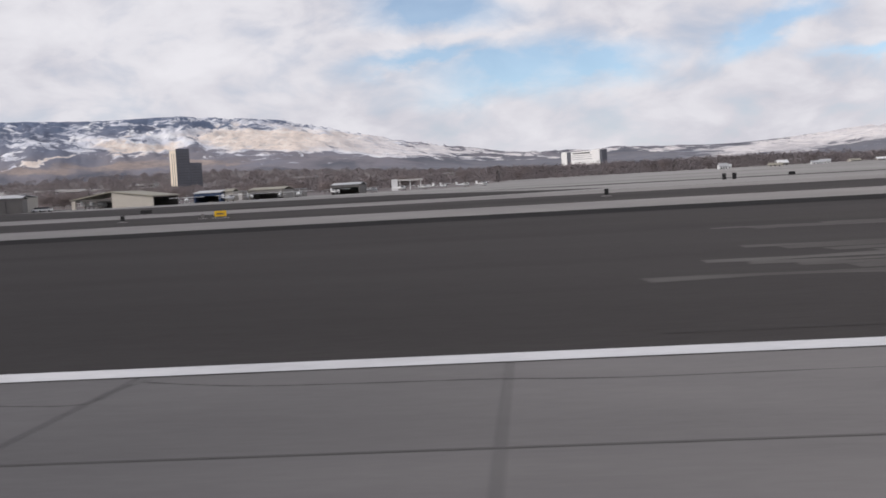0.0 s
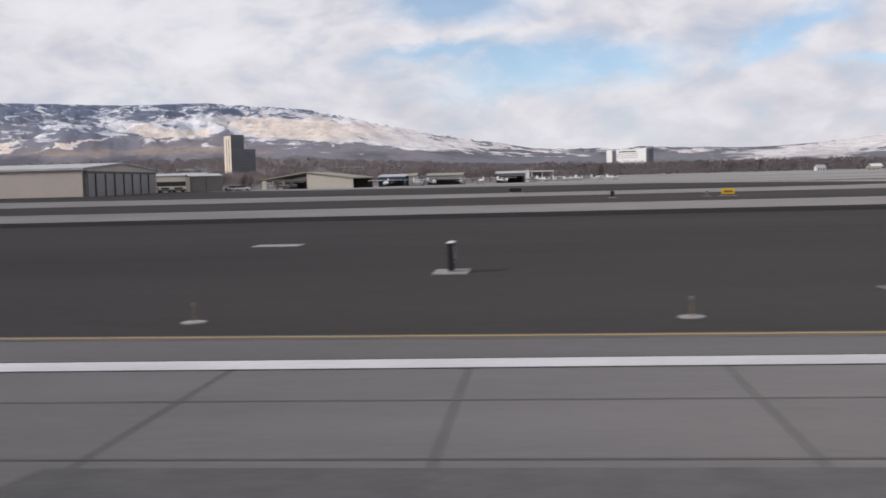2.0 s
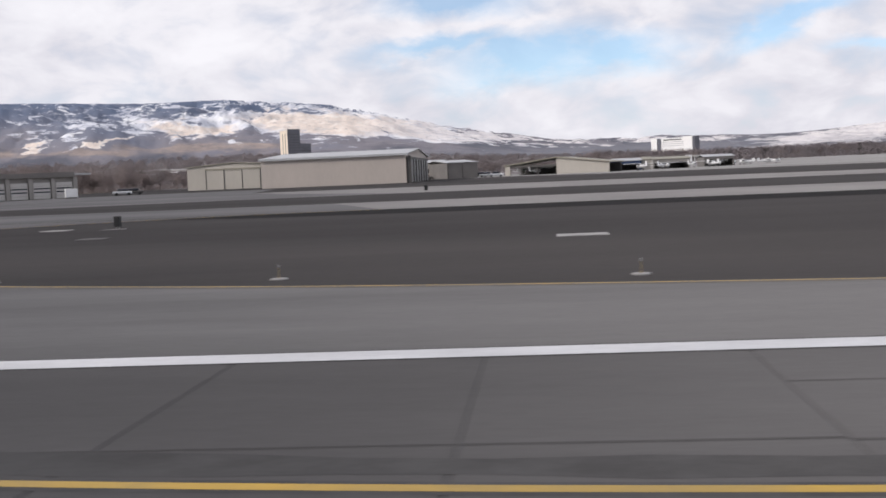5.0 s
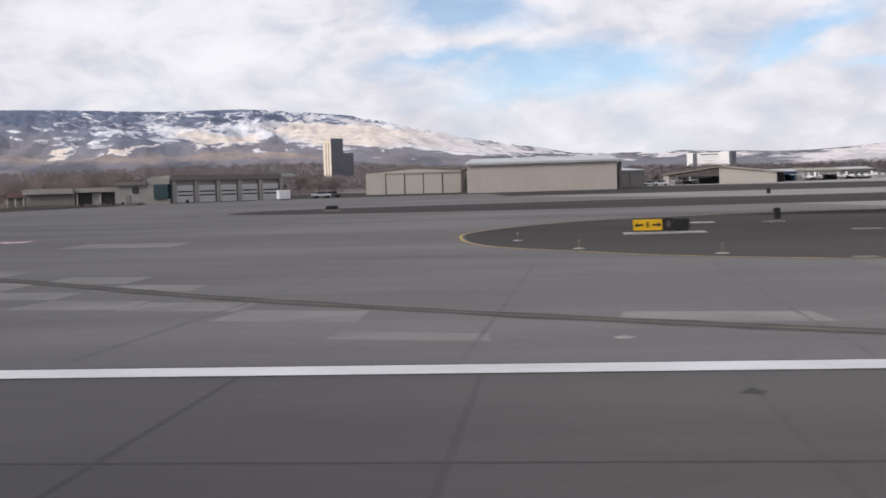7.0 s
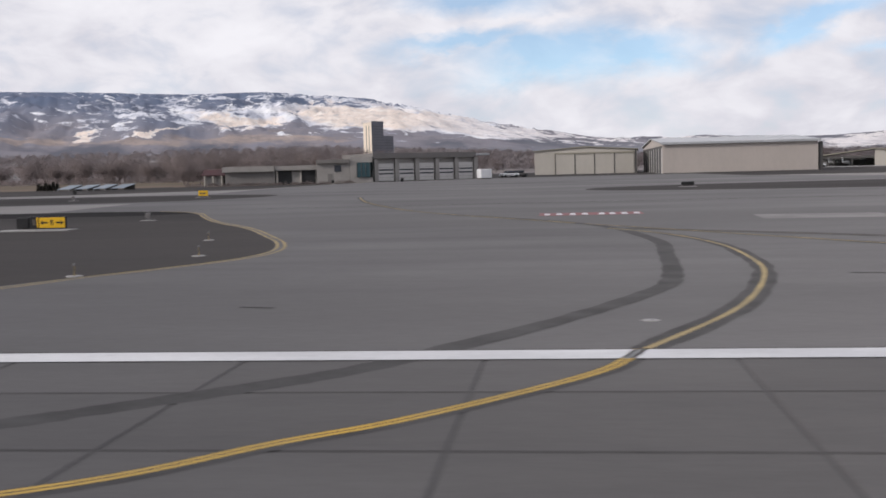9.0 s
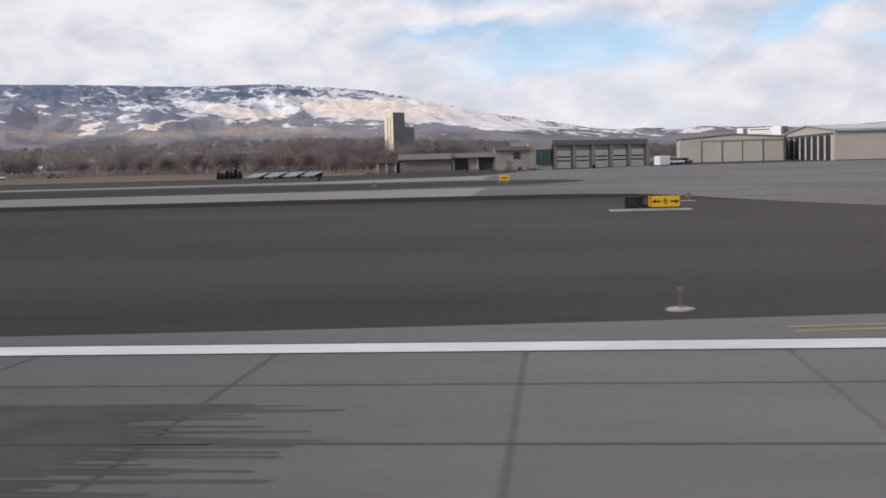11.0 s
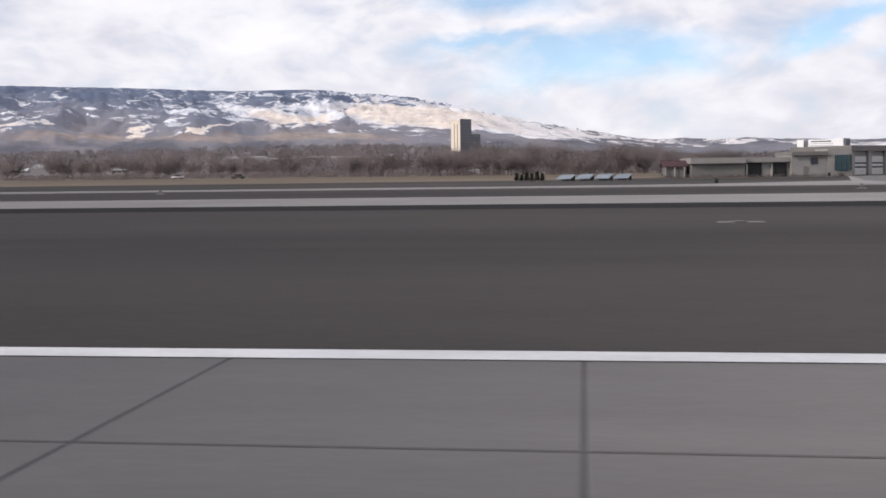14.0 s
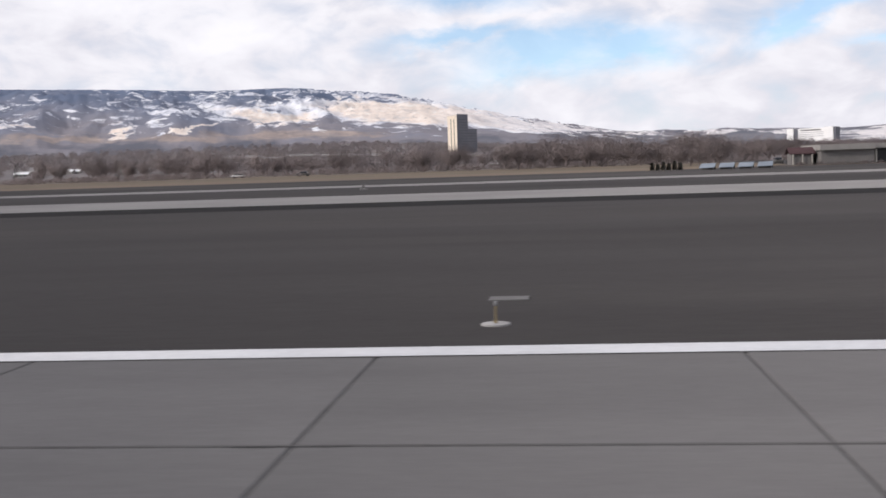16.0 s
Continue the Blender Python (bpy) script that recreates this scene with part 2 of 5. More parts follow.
# twig colours paled for distance haze, the far woods most
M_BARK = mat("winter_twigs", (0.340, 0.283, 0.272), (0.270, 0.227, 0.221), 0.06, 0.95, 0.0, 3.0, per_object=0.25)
M_HAZY_WOOD = mat("hazy_far_woods_twigs", (0.380, 0.330, 0.328), (0.305, 0.270, 0.276), 0.02, 0.95, 0.0, 0.4)
M_PINE = mat("conifer_needles", (0.069, 0.070, 0.057), (0.050, 0.051, 0.044), 0.3, 0.95, 0.0, 3.0)
M_REDROOF = mat("maroon_roof", (0.07, 0.032, 0.034), (0.055, 0.028, 0.03), 0.5, 0.7, 0.0)



def thin(m, share):
    """Let light through fine twigs."""
    n, l = m.node_tree.nodes, m.node_tree.links
    p, o = n["Principled BSDF"], n["Material Output"]
    t, x = n.new("ShaderNodeBsdfTranslucent"), n.new("ShaderNodeMixShader")
    l.new(p.inputs["Base Color"].links[0].from_socket, t.inputs[0])
    x.inputs[0].default_value = share
    l.new(p.outputs[0], x.inputs[1])
    l.new(t.outputs[0], x.inputs[2])
    l.new(x.outputs[0], o.inputs[0])


thin(M_BARK, 0.4)
thin(M_HAZY_WOOD, 0.4)

# ---- ground shape ----
PROFILE_Y = [-400, 0, 8, 20, 45, 60, 80, 120, 170, 235, 280, 400, 600, 1000, 1500, 2500, 3200, 4900]
PROFILE_Z = [0.15, 0.15, 0.08, 0.0, 0.0, 0.18, 0.4, 0.85, 1.3, 1.85, 2.2, 2.6, 3.0, 8.0, 22.0, 60.0, 90.0, 120.0]


def gz(y):
    return float(np.interp(y, PROFILE_Y, PROFILE_Z))


def gfar(x, y):
    """The valley floor: it climbs less towards +x."""
    rise = float(np.interp(math.degrees(math.atan2(x + 170, y + 18)), [-14, 0, 8], [1.0, 0.55, 0.3]))
    return gz(y) if y <= 700 else 4.25 + (gz(y) - 4.25) * rise


def mesh_ob(name, bm, material):
    me = bpy.data.meshes.new(name)
    bm.normal_update()
    bm.to_mesh(me)
    bm.free()
    me.materials.append(material)
    return new(name, me)


def part(name, bm, material, parent, label=""):
    """One mesh under a thing or a part."""
    ob = mesh_ob(name, bm, material)
    ob.parent = parent
    ob.matrix_parent_inverse = Matrix.Identity(4)
    if label:
        tagged(ob, label)
    return ob


def thing(name, label, category, m=None, group="", kind=""):
    ob = new(name)
    if m is not None:
        ob.matrix_basis = m
    return tagged(ob, label, category, group, kind)


def sheet(poly, lift, lowest=None):
    """A paved outline draped on the ground."""
    bm = bmesh.new()
    bm.faces.new([bm.verts.new((x, y, 0)) for x, y in poly])
    for y in PROFILE_Y:
        bmesh.ops.bisect_plane(bm, geom=bm.verts[:] + bm.edges[:] + bm.faces[:], plane_co=(0, y, 0), plane_no=(0, 1, 0))
    for v in bm.verts:
        v.co.z = gz(v.co.y) + lift
    for f in bm.faces:
        f.normal_update()
        if f.normal.z < 0:
            f.normal_flip()
    return bm


def rounded(points, steps=6):
    """A smooth line through the points (Catmull-Rom)."""
    out = []
    q = [points[0]] + list(points) + [points[-1]]
    for i in range(1, len(q) - 2):
        p0, p1, p2, p3 = (Vector(p) for p in q[i - 1:i + 3])
        for k in range(steps):
            s = k / steps
            out.append(tuple(0.5 * (2 * p1 + (p2 - p0) * s + (2 * p0 - 5 * p1 + 4 * p2 - p3) * s * s + (3 * p1 - p0 - 3 * p2 + p3) * s ** 3)))
    out.append(tuple(q[-1]))
    return out


def ribbon(points, width, lift, ragged=0.0):
    """A painted or worn line along points, draped on the ground."""
    bm = bmesh.new()
    last = None
    rng = random.Random(len(points) * 7 + int(width * 100))
    for i, p in enumerate(points):
        a, b = Vector(points[max(i - 1, 0)]), Vector(points[min(i + 1, len(points) - 1)])
        d = (b - a).normalized()
        s = Vector((-d.y, d.x))
        w = width / 2 * (1 + ragged * rng.uniform(-1, 1))
        l, r = Vector(p) + s * w, Vector(p) - s * w
        pair = [bm.verts.new((l.x, l.y, gz(l.y) + lift)), bm.verts.new((r.x, r.y, gz(r.y) + lift))]
        if last:
            f = bm.faces.new((last[0], last[1], pair[1], pair[0]))
            f.normal_update()
            if f.normal.z < 0:
                f.normal_flip()
        last = pair
    return bm


def offset_line(points, d):
    out = []
    for i, p in enumerate(points):
        a, b = Vector(points[max(i - 1, 0)]), Vector(points[min(i + 1, len(points) - 1)])
        t = (b - a).normalized()
        out.append((p[0] - t.y * d, p[1] + t.x * d))
    return out


def box(bm, x0, x1, y0, y1, z0, z1, bevel=0.0):
    made = bmesh.ops.create_cube(bm, size=1.0)["verts"]
    for v in made:
        v.co = Vector(((x0 + x1) / 2 + v.co.x * (x1 - x0), (y0 + y1) / 2 + v.co.y * (y1 - y0), (z0 + z1) / 2 + v.co.z * (z1 - z0)))
    if bevel:
        edges = list({e for v in made for e in v.link_edges})
        bmesh.ops.bevel(bm, geom=edges, offset=bevel, segments=1, affect="EDGES")
    return bm


def boxed(*a, bevel=0.0):
    return box(bmesh.new(), *a, bevel=bevel)


# ---- ground and pavements ----
ground_bm = bmesh.new()
gx = [-4500, -3000, -2000, -1500, -1200, -950, -700, -550, -450, -300, -150, 0, 150, 300, 450, 650, 900, 1300, 1800, 3000, 4500]
gy = sorted(set(PROFILE_Y + [-4500, 5, 100, 145, 320, 500, 700, 800, 1200, 2000, 2800, 3800]))
grid = [[ground_bm.verts.new((x, y, gfar(x, y) + (0 if y < 900 else 1.0 * noise.noise(Vector((x * 0.002, y * 0.002, 0))) * y * 0.004))) for x in gx] for y in gy]
for j in range(len(gy) - 1):
    for i in range(len(gx) - 1):
        ground_bm.faces.new((grid[j][i], grid[j][i + 1], grid[j + 1][i + 1], grid[j + 1][i]))
ground = tagged(mesh_ob("ground", ground_bm, M_INFIELD), "dark worn asphalt infield reaching out to the valley", "ground", kind="structure")
ground.data.materials.append(M_HAZY_BRUSH)
for f in ground.data.polygons:
    f.material_index = 1 if f.center.y > 395 else 0


def paved(name, poly, lift, material, label, category="pavement"):
    return tagged(mesh_ob(name, sheet(poly, lift), material), label, category, kind="structure")


EDGE_1 = rounded([(-9.6, -0.37), (-10.1, 0.7), (-10.68, 1.84), (-10.78, 1.87), (-11.91, 1.88), (-19.91, 1.89), (-31.91, 1.94), (-46.91, 2.19), (-60.91, 2.6), (-74.92, 3.22), (-87.92, 3.93), (-97.72, 4.86), (-117.23, 7.37), (-138.24, 11.12), (-150.46, 14.72), (-158.99, 18.37), (-164.7, 21.3), (-171.0, 24.3), (-176.5, 27.9),
                  (-180.4, 32.3), (-184.7, 38.0), (-186.8, 45.6), (-187.0, 53.5), (-183.0, 62.2), (-177.5, 68.1), (-168.3, 72.4), (-159.1, 75.0), (-149.8, 75.5)])
EDGE_2 = rounded([(-291.91, -0.37), (-269.91, 0.98), (-254.81, 2.7), (-248.82, 3.83), (-244.43, 6.32), (-241.24, 10.18), (-239.06, 14.82), (-237.19, 19.13), (-235.9, 22.9), (-235.8, 26.7), (-237.0, 31.8), (-239.0, 37.2), (-242.6, 46.1), (-247.2, 54.2),
                  (-250.6, 61.8), (-253.7, 69.2), (-257.8, 73.7), (-265.2, 75.9), (-280.8, 76.2)])
paved("runway_exit_pavement", EDGE_2 + EDGE_1[::-1], 0.012, M_EXIT, "worn grey concrete runway exit with patched panels")
paved("parallel_taxiway", [(-2500, 76.2), (2500, 76.2), (2500, 96.7), (-2500, 96.7)], 0.014, M_TAXI, "pale grey concrete parallel taxiway")
paved("taxiway_shoulder", [(-2500, 66.4), (-257.5, 66.8), (-253.5, 69.8), (-258.0, 73.9), (-266, 76.1), (-279, 76.4), (-2500, 76.4)], 0.010, M_EDGE, "narrow dark asphalt shoulder beside the taxiway")
paved("taxiway_shoulder", [(-168.5, 71.8), (-159.4, 68.4), (-145, 66.6), (2500, 66.4), (2500, 76.4), (-149, 76.4), (-159, 75.3)], 0.010, M_EDGE, "narrow dark asphalt shoulder beside the taxiway")
ISLE_1 = rounded([(-149.8, 96.7), (-189.3, 98.0), (-211.2, 102.4), (-219.4, 108.1), (-220.8, 114.6), (-215.8, 121.3), (-198.6, 127.0), (-173.8, 130.2), (-149.8, 130.7)])
ISLE_2 = rounded([(-328.9, 96.7), (-291.9, 98.0), (-270.5, 101.9), (-262.2, 108.1), (-259.5, 115.6), (-262.3, 122.4), (-275.3, 128.6), (-299.3, 130.7), (-328.3, 131.0)])
paved("crossing_pavement", ISLE_2 + ISLE_1[::-1], 0.013, M_EXIT, "grey concrete crossing between taxiway and apron")
paved("service_road", [(-2500, 130.7), (-328.3, 131.0), (-149.8, 130.7), (-100, 131.6), (2500, 131.6), (2500, 157.4), (-60, 157.4), (-190, 182), (-196, 226), (-243, 226), (-258, 211), (-265, 207), (-275, 160), (-300, 146), (-330, 144), (-2500, 141)], 0.015, M_TAXI, "pale concrete apron road")
paved("crossing_pavement", [(-270, 76.25), (-150, 76.25), (-158, 96.65), (-270, 96.65)], 0.0165, M_EXIT, "grey concrete crossing over the taxiway")
paved("crossing_pavement", [(-273, 131.05), (-155, 130.95), (-178, 160), (-190, 182.2), (-196, 225.8), (-243, 225.8), (-258, 210.8), (-264.5, 206.8), (-273, 160)], 0.0175, M_EXIT, "grey concrete apron before the fire station")
paved("parking_apron", [(-160, 420), (-158, 300), (-120, 262), (-40, 240), (60, 215), (2500, 190), (2500, 860), (-10, 840), (-40, 560)], 0.012, M_APRON, "broad pale concrete parking apron")
paved("apron_extension", [(-12, 157.55), (2500, 157.55), (2500, 176), (60, 203), (12, 213), (-14, 232), (-32, 238), (-6, 200), (14, 171)], 0.0165, M_APRON, "pale concrete apron beside the service road")
paved("dry_field", [(-2500, 196), (-420, 196), (-330, 196), (-305, 207), (-298, 224), (-290, 420), (-2500, 420)], 0.012, M_GRASS, "golden dry winter grass field", "grass")

# runway: joint bed, then slabs
paved("runway", [(-2500, -45), (2500, -45), (2500, -0.37), (-2500, -0.37)], 0.004, M_JOINT, "grey concrete runway with dark sealed joints", "runway")


def slab_mesh(length, width, material):
    """A cast slab, its top edges eased, centred on its own origin; the top lies at 0."""
    bm = bmesh.new()
    e = 0.02
    a, b = length / 2, width / 2
    top = [bm.verts.new((sx * (a - e), sy * (b - e), 0.0)) for sx, sy in ((-1, -1), (1, -1), (1, 1), (-1, 1))]
    low = [bm.verts.new((sx * a, sy * b, -0.012)) for sx, sy in ((-1, -1), (1, -1), (1, 1), (-1, 1))]
    bm.faces.new(top)
    for i in range(4):
        bm.faces.new((low[i], low[(i + 1) % 4], top[(i + 1) % 4], top[i]))
    me = bpy.data.meshes.new("slab")
    bm.to_mesh(me)
    bm.free()
    me.materials.append(material)
    return me


runway = bpy.data.objects["runway"]
JOINTS = ([-0.45 - 5.82 * k for k in range(-2, 9)] + [-52.4 - 3.843 * k for k in range(2)] + [-60.11 - 3.743 * k for k in range(12)] + [-105.23 - 3.945 * k for k in range(10)] + [-144.7 - 3.82 * k for k in range(17)]
          + [-209.65 - 3.785 * k for k in range(10)] + [-247.5 - 3.89 * k for k in range(6)] + [-270.85 - 3.84 * k for k in range(6)] + [-293.85] + [-299.69 - 5.567 * k for k in range(12)])
LANES = [(-0.42, -3.85), (-3.85, -6.93), (-6.93, -10.07)]
WIDE_LANES = [(-0.42, -6.84), (-6.84, -10.07)]
slab_kinds = {}
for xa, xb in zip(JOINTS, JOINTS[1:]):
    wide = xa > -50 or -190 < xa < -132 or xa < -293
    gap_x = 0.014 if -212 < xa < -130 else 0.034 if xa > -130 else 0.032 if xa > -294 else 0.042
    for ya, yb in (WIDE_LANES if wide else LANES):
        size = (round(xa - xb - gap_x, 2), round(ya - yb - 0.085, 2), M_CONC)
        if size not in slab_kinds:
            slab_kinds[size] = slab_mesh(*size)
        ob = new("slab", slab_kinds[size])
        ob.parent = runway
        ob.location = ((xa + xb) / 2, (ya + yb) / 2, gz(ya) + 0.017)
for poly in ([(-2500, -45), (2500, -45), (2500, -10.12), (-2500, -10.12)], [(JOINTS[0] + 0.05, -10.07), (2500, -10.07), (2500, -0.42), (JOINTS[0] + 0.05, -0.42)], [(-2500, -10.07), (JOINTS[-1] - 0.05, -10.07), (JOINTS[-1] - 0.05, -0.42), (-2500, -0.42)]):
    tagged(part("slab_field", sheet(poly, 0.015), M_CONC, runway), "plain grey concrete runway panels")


def stripe(name, x0, x1, y0, y1, lift, material, label, category="marking"):
    return tagged(mesh_ob(name, sheet([(x0, y0), (x1, y0), (x1, y1), (x0, y1)], lift), material), label, category, kind="structure")


stripe("edge_line_border", -2500, 2500, -1.44, -0.42, 0.0205, M_SCUFF, "thin dark border under the runway edge line")
stripe("edge_line", -2500, 2500, -1.35, -0.51, 0.0245, M_WHITE, "white painted runway edge line")
stripe("touchdown_bar_border", -291.8, -268.8, -8.23, -6.3, 0.0205, M_JOINT, "dark border under the touchdown bar")
stripe("touchdown_bar", -291.65, -269, -6.91, -6.39, 0.0245, M_WHITE, "broad white painted touchdown bar")
stripe("touchdown_bar", -291.65, -269, -8.12, -6.95, 0.0245, M_WHITE, "broad white painted touchdown bar")


def line(name, points, width, lift, material, label, ragged=0.0):
    return tagged(mesh_ob(name, ribbon(rounded(points, 8), width, lift, ragged), material), label, "marking", kind="structure")


LINE_C = [(-104.96, -9.45), (-119.95, -9.07), (-134.95, -8.55), (-144.6, -7.62), (-147.8, -7.0), (-150.5, -6.28), (-155.13, -4.8), (-159.03, -3.7), (-162.32, -2.65), (-165.62, -1.55)]
LINE_C2 = [(-168.11, -0.32), (-169.51, 0.27), (-172.71, 1.38), (-177.72, 3.93), (-184.03, 7.68), (-191.85, 13.02), (-199.6, 19.46), (-206.3, 25.0), (-212.9, 32.0), (-220.3, 38.7)]
LINE_A = [(-197.1, -0.37), (-198.7, 2.3), (-201.5, 7.3), (-204.0, 11.7), (-206.7, 16.4), (-213.2, 27.9), (-219.6, 39.6), (-223.6, 46.5), (-227.9, 53.0), (-232.3, 59.9), (-236.5, 68.5), (-242.2, 85.2), (-245.9, 101.1)]
LINE_B1 = [(-239.97, -12.4), (-232.96, -10.5), (-228.6, -8.5), (-226.6, -6.6), (-225.5, -5.6), (-224.0, -3.8), (-222.9, -2.2), (-222.31, -0.51)]
LINE_B2 = [(-222.31, -0.51), (-219.92, 5.28), (-218.2, 12.28), (-217.5, 18.05), (-217.5, 25.9), (-218.8, 33.2), (-221.3, 39.4)]
line("lead_off_line_border", LINE_C, 0.42, 0.0205, M_RUBBER, "dark border of the lead-off line")
line("tyre_track", offset_line(LINE_C, -0.75), 0.75, 0.0195, M_RUBBER, "soft dark tyre band beside the lead-off line", 0.35)
line("lead_off_line", LINE_C[:8], 0.21, 0.0245, M_YELLOW, "yellow painted lead-off line")
for side in (-0.075, 0.075):
    line("lead_off_line", offset_line(LINE_C, side)[7:], 0.10, 0.0245, M_YELLOW, "double yellow painted lead-off line")
line("lead_off_line_border", LINE_C2, 0.95, 0.0165, M_RUBBER, "tyre-darkened band along the faded lead-off line", 0.2)
line("lead_off_line", LINE_C2, 0.16, 0.0205, M_FADED, "worn faded yellow lead-off line", 0.3)
line("lead_on_line_border", LINE_A, 0.6, 0.0165, M_RUBBER, "dark band along the taxi line", 0.15)
line("lead_on_line", LINE_A[:5], 0.17, 0.0205, M_WORN_Y, "yellow painted taxi line leading off the runway", 0.05)
line("lead_on_line", LINE_A[4:], 0.18, 0.0205, M_WORN_Y, "worn faded taxi line across the exit", 0.25)
line("lead_on_line_border", LINE_B1, 0.40, 0.0205, M_RUBBER, "dark border of the taxi line")
line("lead_on_line", LINE_B1, 0.085, 0.0245, M_YELLOW, "double yellow painted taxi line")
line("lead_on_line", offset_line(LINE_B1, 0.12), 0.08, 0.0245, M_YELLOW, "double yellow painted taxi line")
line("lead_on_line_border", LINE_B2, 0.6, 0.0165, M_RUBBER, "dark border of the taxi line", 0.2)
line("lead_on_line", LINE_B2, 0.15, 0.0205, M_WORN_Y, "yellow painted taxi line curving into the exit", 0.15)
SKID = [(-240.5, -13.2), (-236.5, -10.6), (-233.0, -8.0), (-230.3, -5.7), (-229.3, -4.8), (-228.1, -3.7), (-226.6, -2.1), (-225.3, 0.1), (-223.6, 3.4), (-221.7, 8.0), (-220.7, 11.8), (-220.0, 21.0), (-219.8, 30.0), (-222.3, 44.1), (-229.5, 55.9)]
line("tyre_track", SKID, 0.6, 0.0185, M_RUBBER, "broad dark curving tyre track", 0.12)
EDGE_Y1, EDGE_Y2 = EDGE_1[18:], [p for p in EDGE_2 if p[0] > -259 and p[1] < 83]
for d in (0.25, 0.6):
    tagged(mesh_ob("pavement_edge_line", ribbon(offset_line(EDGE_Y1, d), 0.14, 0.018, 0.2), M_FADED if d > 0.5 else M_YELLOW), "double yellow pavement edge line", "marking", kind="structure")


def tapered(points, near, far):
    """Offset that draws in as the edge turns away from the runway."""
    return [offset_line(points, -float(np.interp(p[1], [5, 15], [near, far])))[i] for i, p in enumerate(points)]


for near, far in ((1.3, 0.12), (1.8, 0.45)):
    tagged(mesh_ob("pavement_edge_line", ribbon(tapered(EDGE_Y2, near, far), 0.15, 0.018, 0.2), M_WORN_Y), "double yellow pavement edge line", "marking", kind="structure")

# painted holding panel: red field, worn white marks
hold = tagged(mesh_ob("holding_panel", sheet([(-225.2, 54.0), (-218.4, 54.0), (-218.4, 57.2), (-225.2, 57.2)], 0.0205), M_RED), "worn red painted holding panel with white marks", "marking", kind="structure")
for i, x in enumerate((-224.9, -224.1, -223.2, -222.4, -221.3, -220.6, -219.8, -219.0)):
    part("mark", sheet([(x, 54.5 + 0.3 * (i % 2)), (x + 0.42, 54.4), (x + 0.38, 56.8), (x + 0.06, 56.5)], 0.0245), M_WHITE, hold)

# ---- hills ----
RIDGE_AZ = [-60, -45, -36, -30, -25, -20, -16, -13, -10.6, -8.3, -6.5, -4.7, -2.5, -0.5, 0.6, 2.0, 3.5, 5.0, 6.5, 8.0, 9.5, 11.0, 12.7, 14.6, 18.4, 21, 25, 32, 45, 60]
RIDGE_EL = [3.8, 4.2, 4.45, 4.5, 4.48, 4.36, 4.45, 4.25, 4.02, 3.62, 3.22, 2.82, 2.36, 2.0, 1.78, 1.66, 1.72, 1.6, 1.68, 1.58, 1.55, 1.46, 1.46, 1.56, 1.9, 2.2, 2.3, 2.3, 2.2, 2.0]
HUB = Vector((-170.0, -18.0, 0.0))


def hills():
    bm = bmesh.new()
    n_az, n_r = 900, 70
    rows = []
    for j in range(n_r):
        s = j / (n_r - 1)
        row = []
        for i in range(n_az):
            a = -52 + 100 * i / (n_az - 1)
            ar = radians(a)
            crest = float(np.interp(a, [-18, -8, 0], [4750, 6500, 8000]))
            r = 3150 + (crest - 3150) * s
            x, y = HUB.x + r * math.sin(ar), HUB.y + r * math.cos(ar)
            top = math.tan(radians(float(np.interp(a, RIDGE_AZ, RIDGE_EL)))) * crest
            low = 70.0 + 10.0 * max(-1.0, min(1.0, -a / 10))
            low -= 22.0 * max(0.0, min(1.0, (a + 4) / 10))
            q = Vector((x * 0.0022, y * 0.0022, 0.3))
            rid = 1 - abs(noise.noise(q)) * 2
            rid2 = 1 - abs(noise.noise(q * 2.9 + Vector((7, 3, 1)))) * 2
            fine = noise.fractal(q * 7.0, 0.8, 2.1, 6)
            h = low - 14 * (1 - s) ** 2 + (top - low) * s ** 0.95
            amp = max(top - low, 20) * (s * (1 - s)) * 4
            h += amp * (0.12 * rid + 0.09 * rid2 + float(np.interp(a, [-16, -10], [0.06, 0.025])) * fine)
            h += math.exp(-((s - 0.22) / 0.14) ** 2) * 26 * max(0.0, noise.noise(Vector((a * 0.16, 3.1, 0))) + 0.25) * (1 if a < -4 else 0.2)
            cap = math.tan(radians(float(np.interp(a, RIDGE_AZ, RIDGE_EL)))) * r
            h = min(h, cap * 0.985 + 3.0)
            if s > 0.93:
                h += 1.5 * fine + 2 * noise.noise(Vector((a * 2.1, 0, 5)))
            row.append(bm.verts.new((x, y, h)))
        rows.append(row)
    for j in range(n_r - 1):
        for i in range(n_az - 1):
            f = bm.faces.new((rows[j][i], rows[j][i + 1], rows[j + 1][i + 1], rows[j + 1][i]))
            f.smooth = True
    return bm


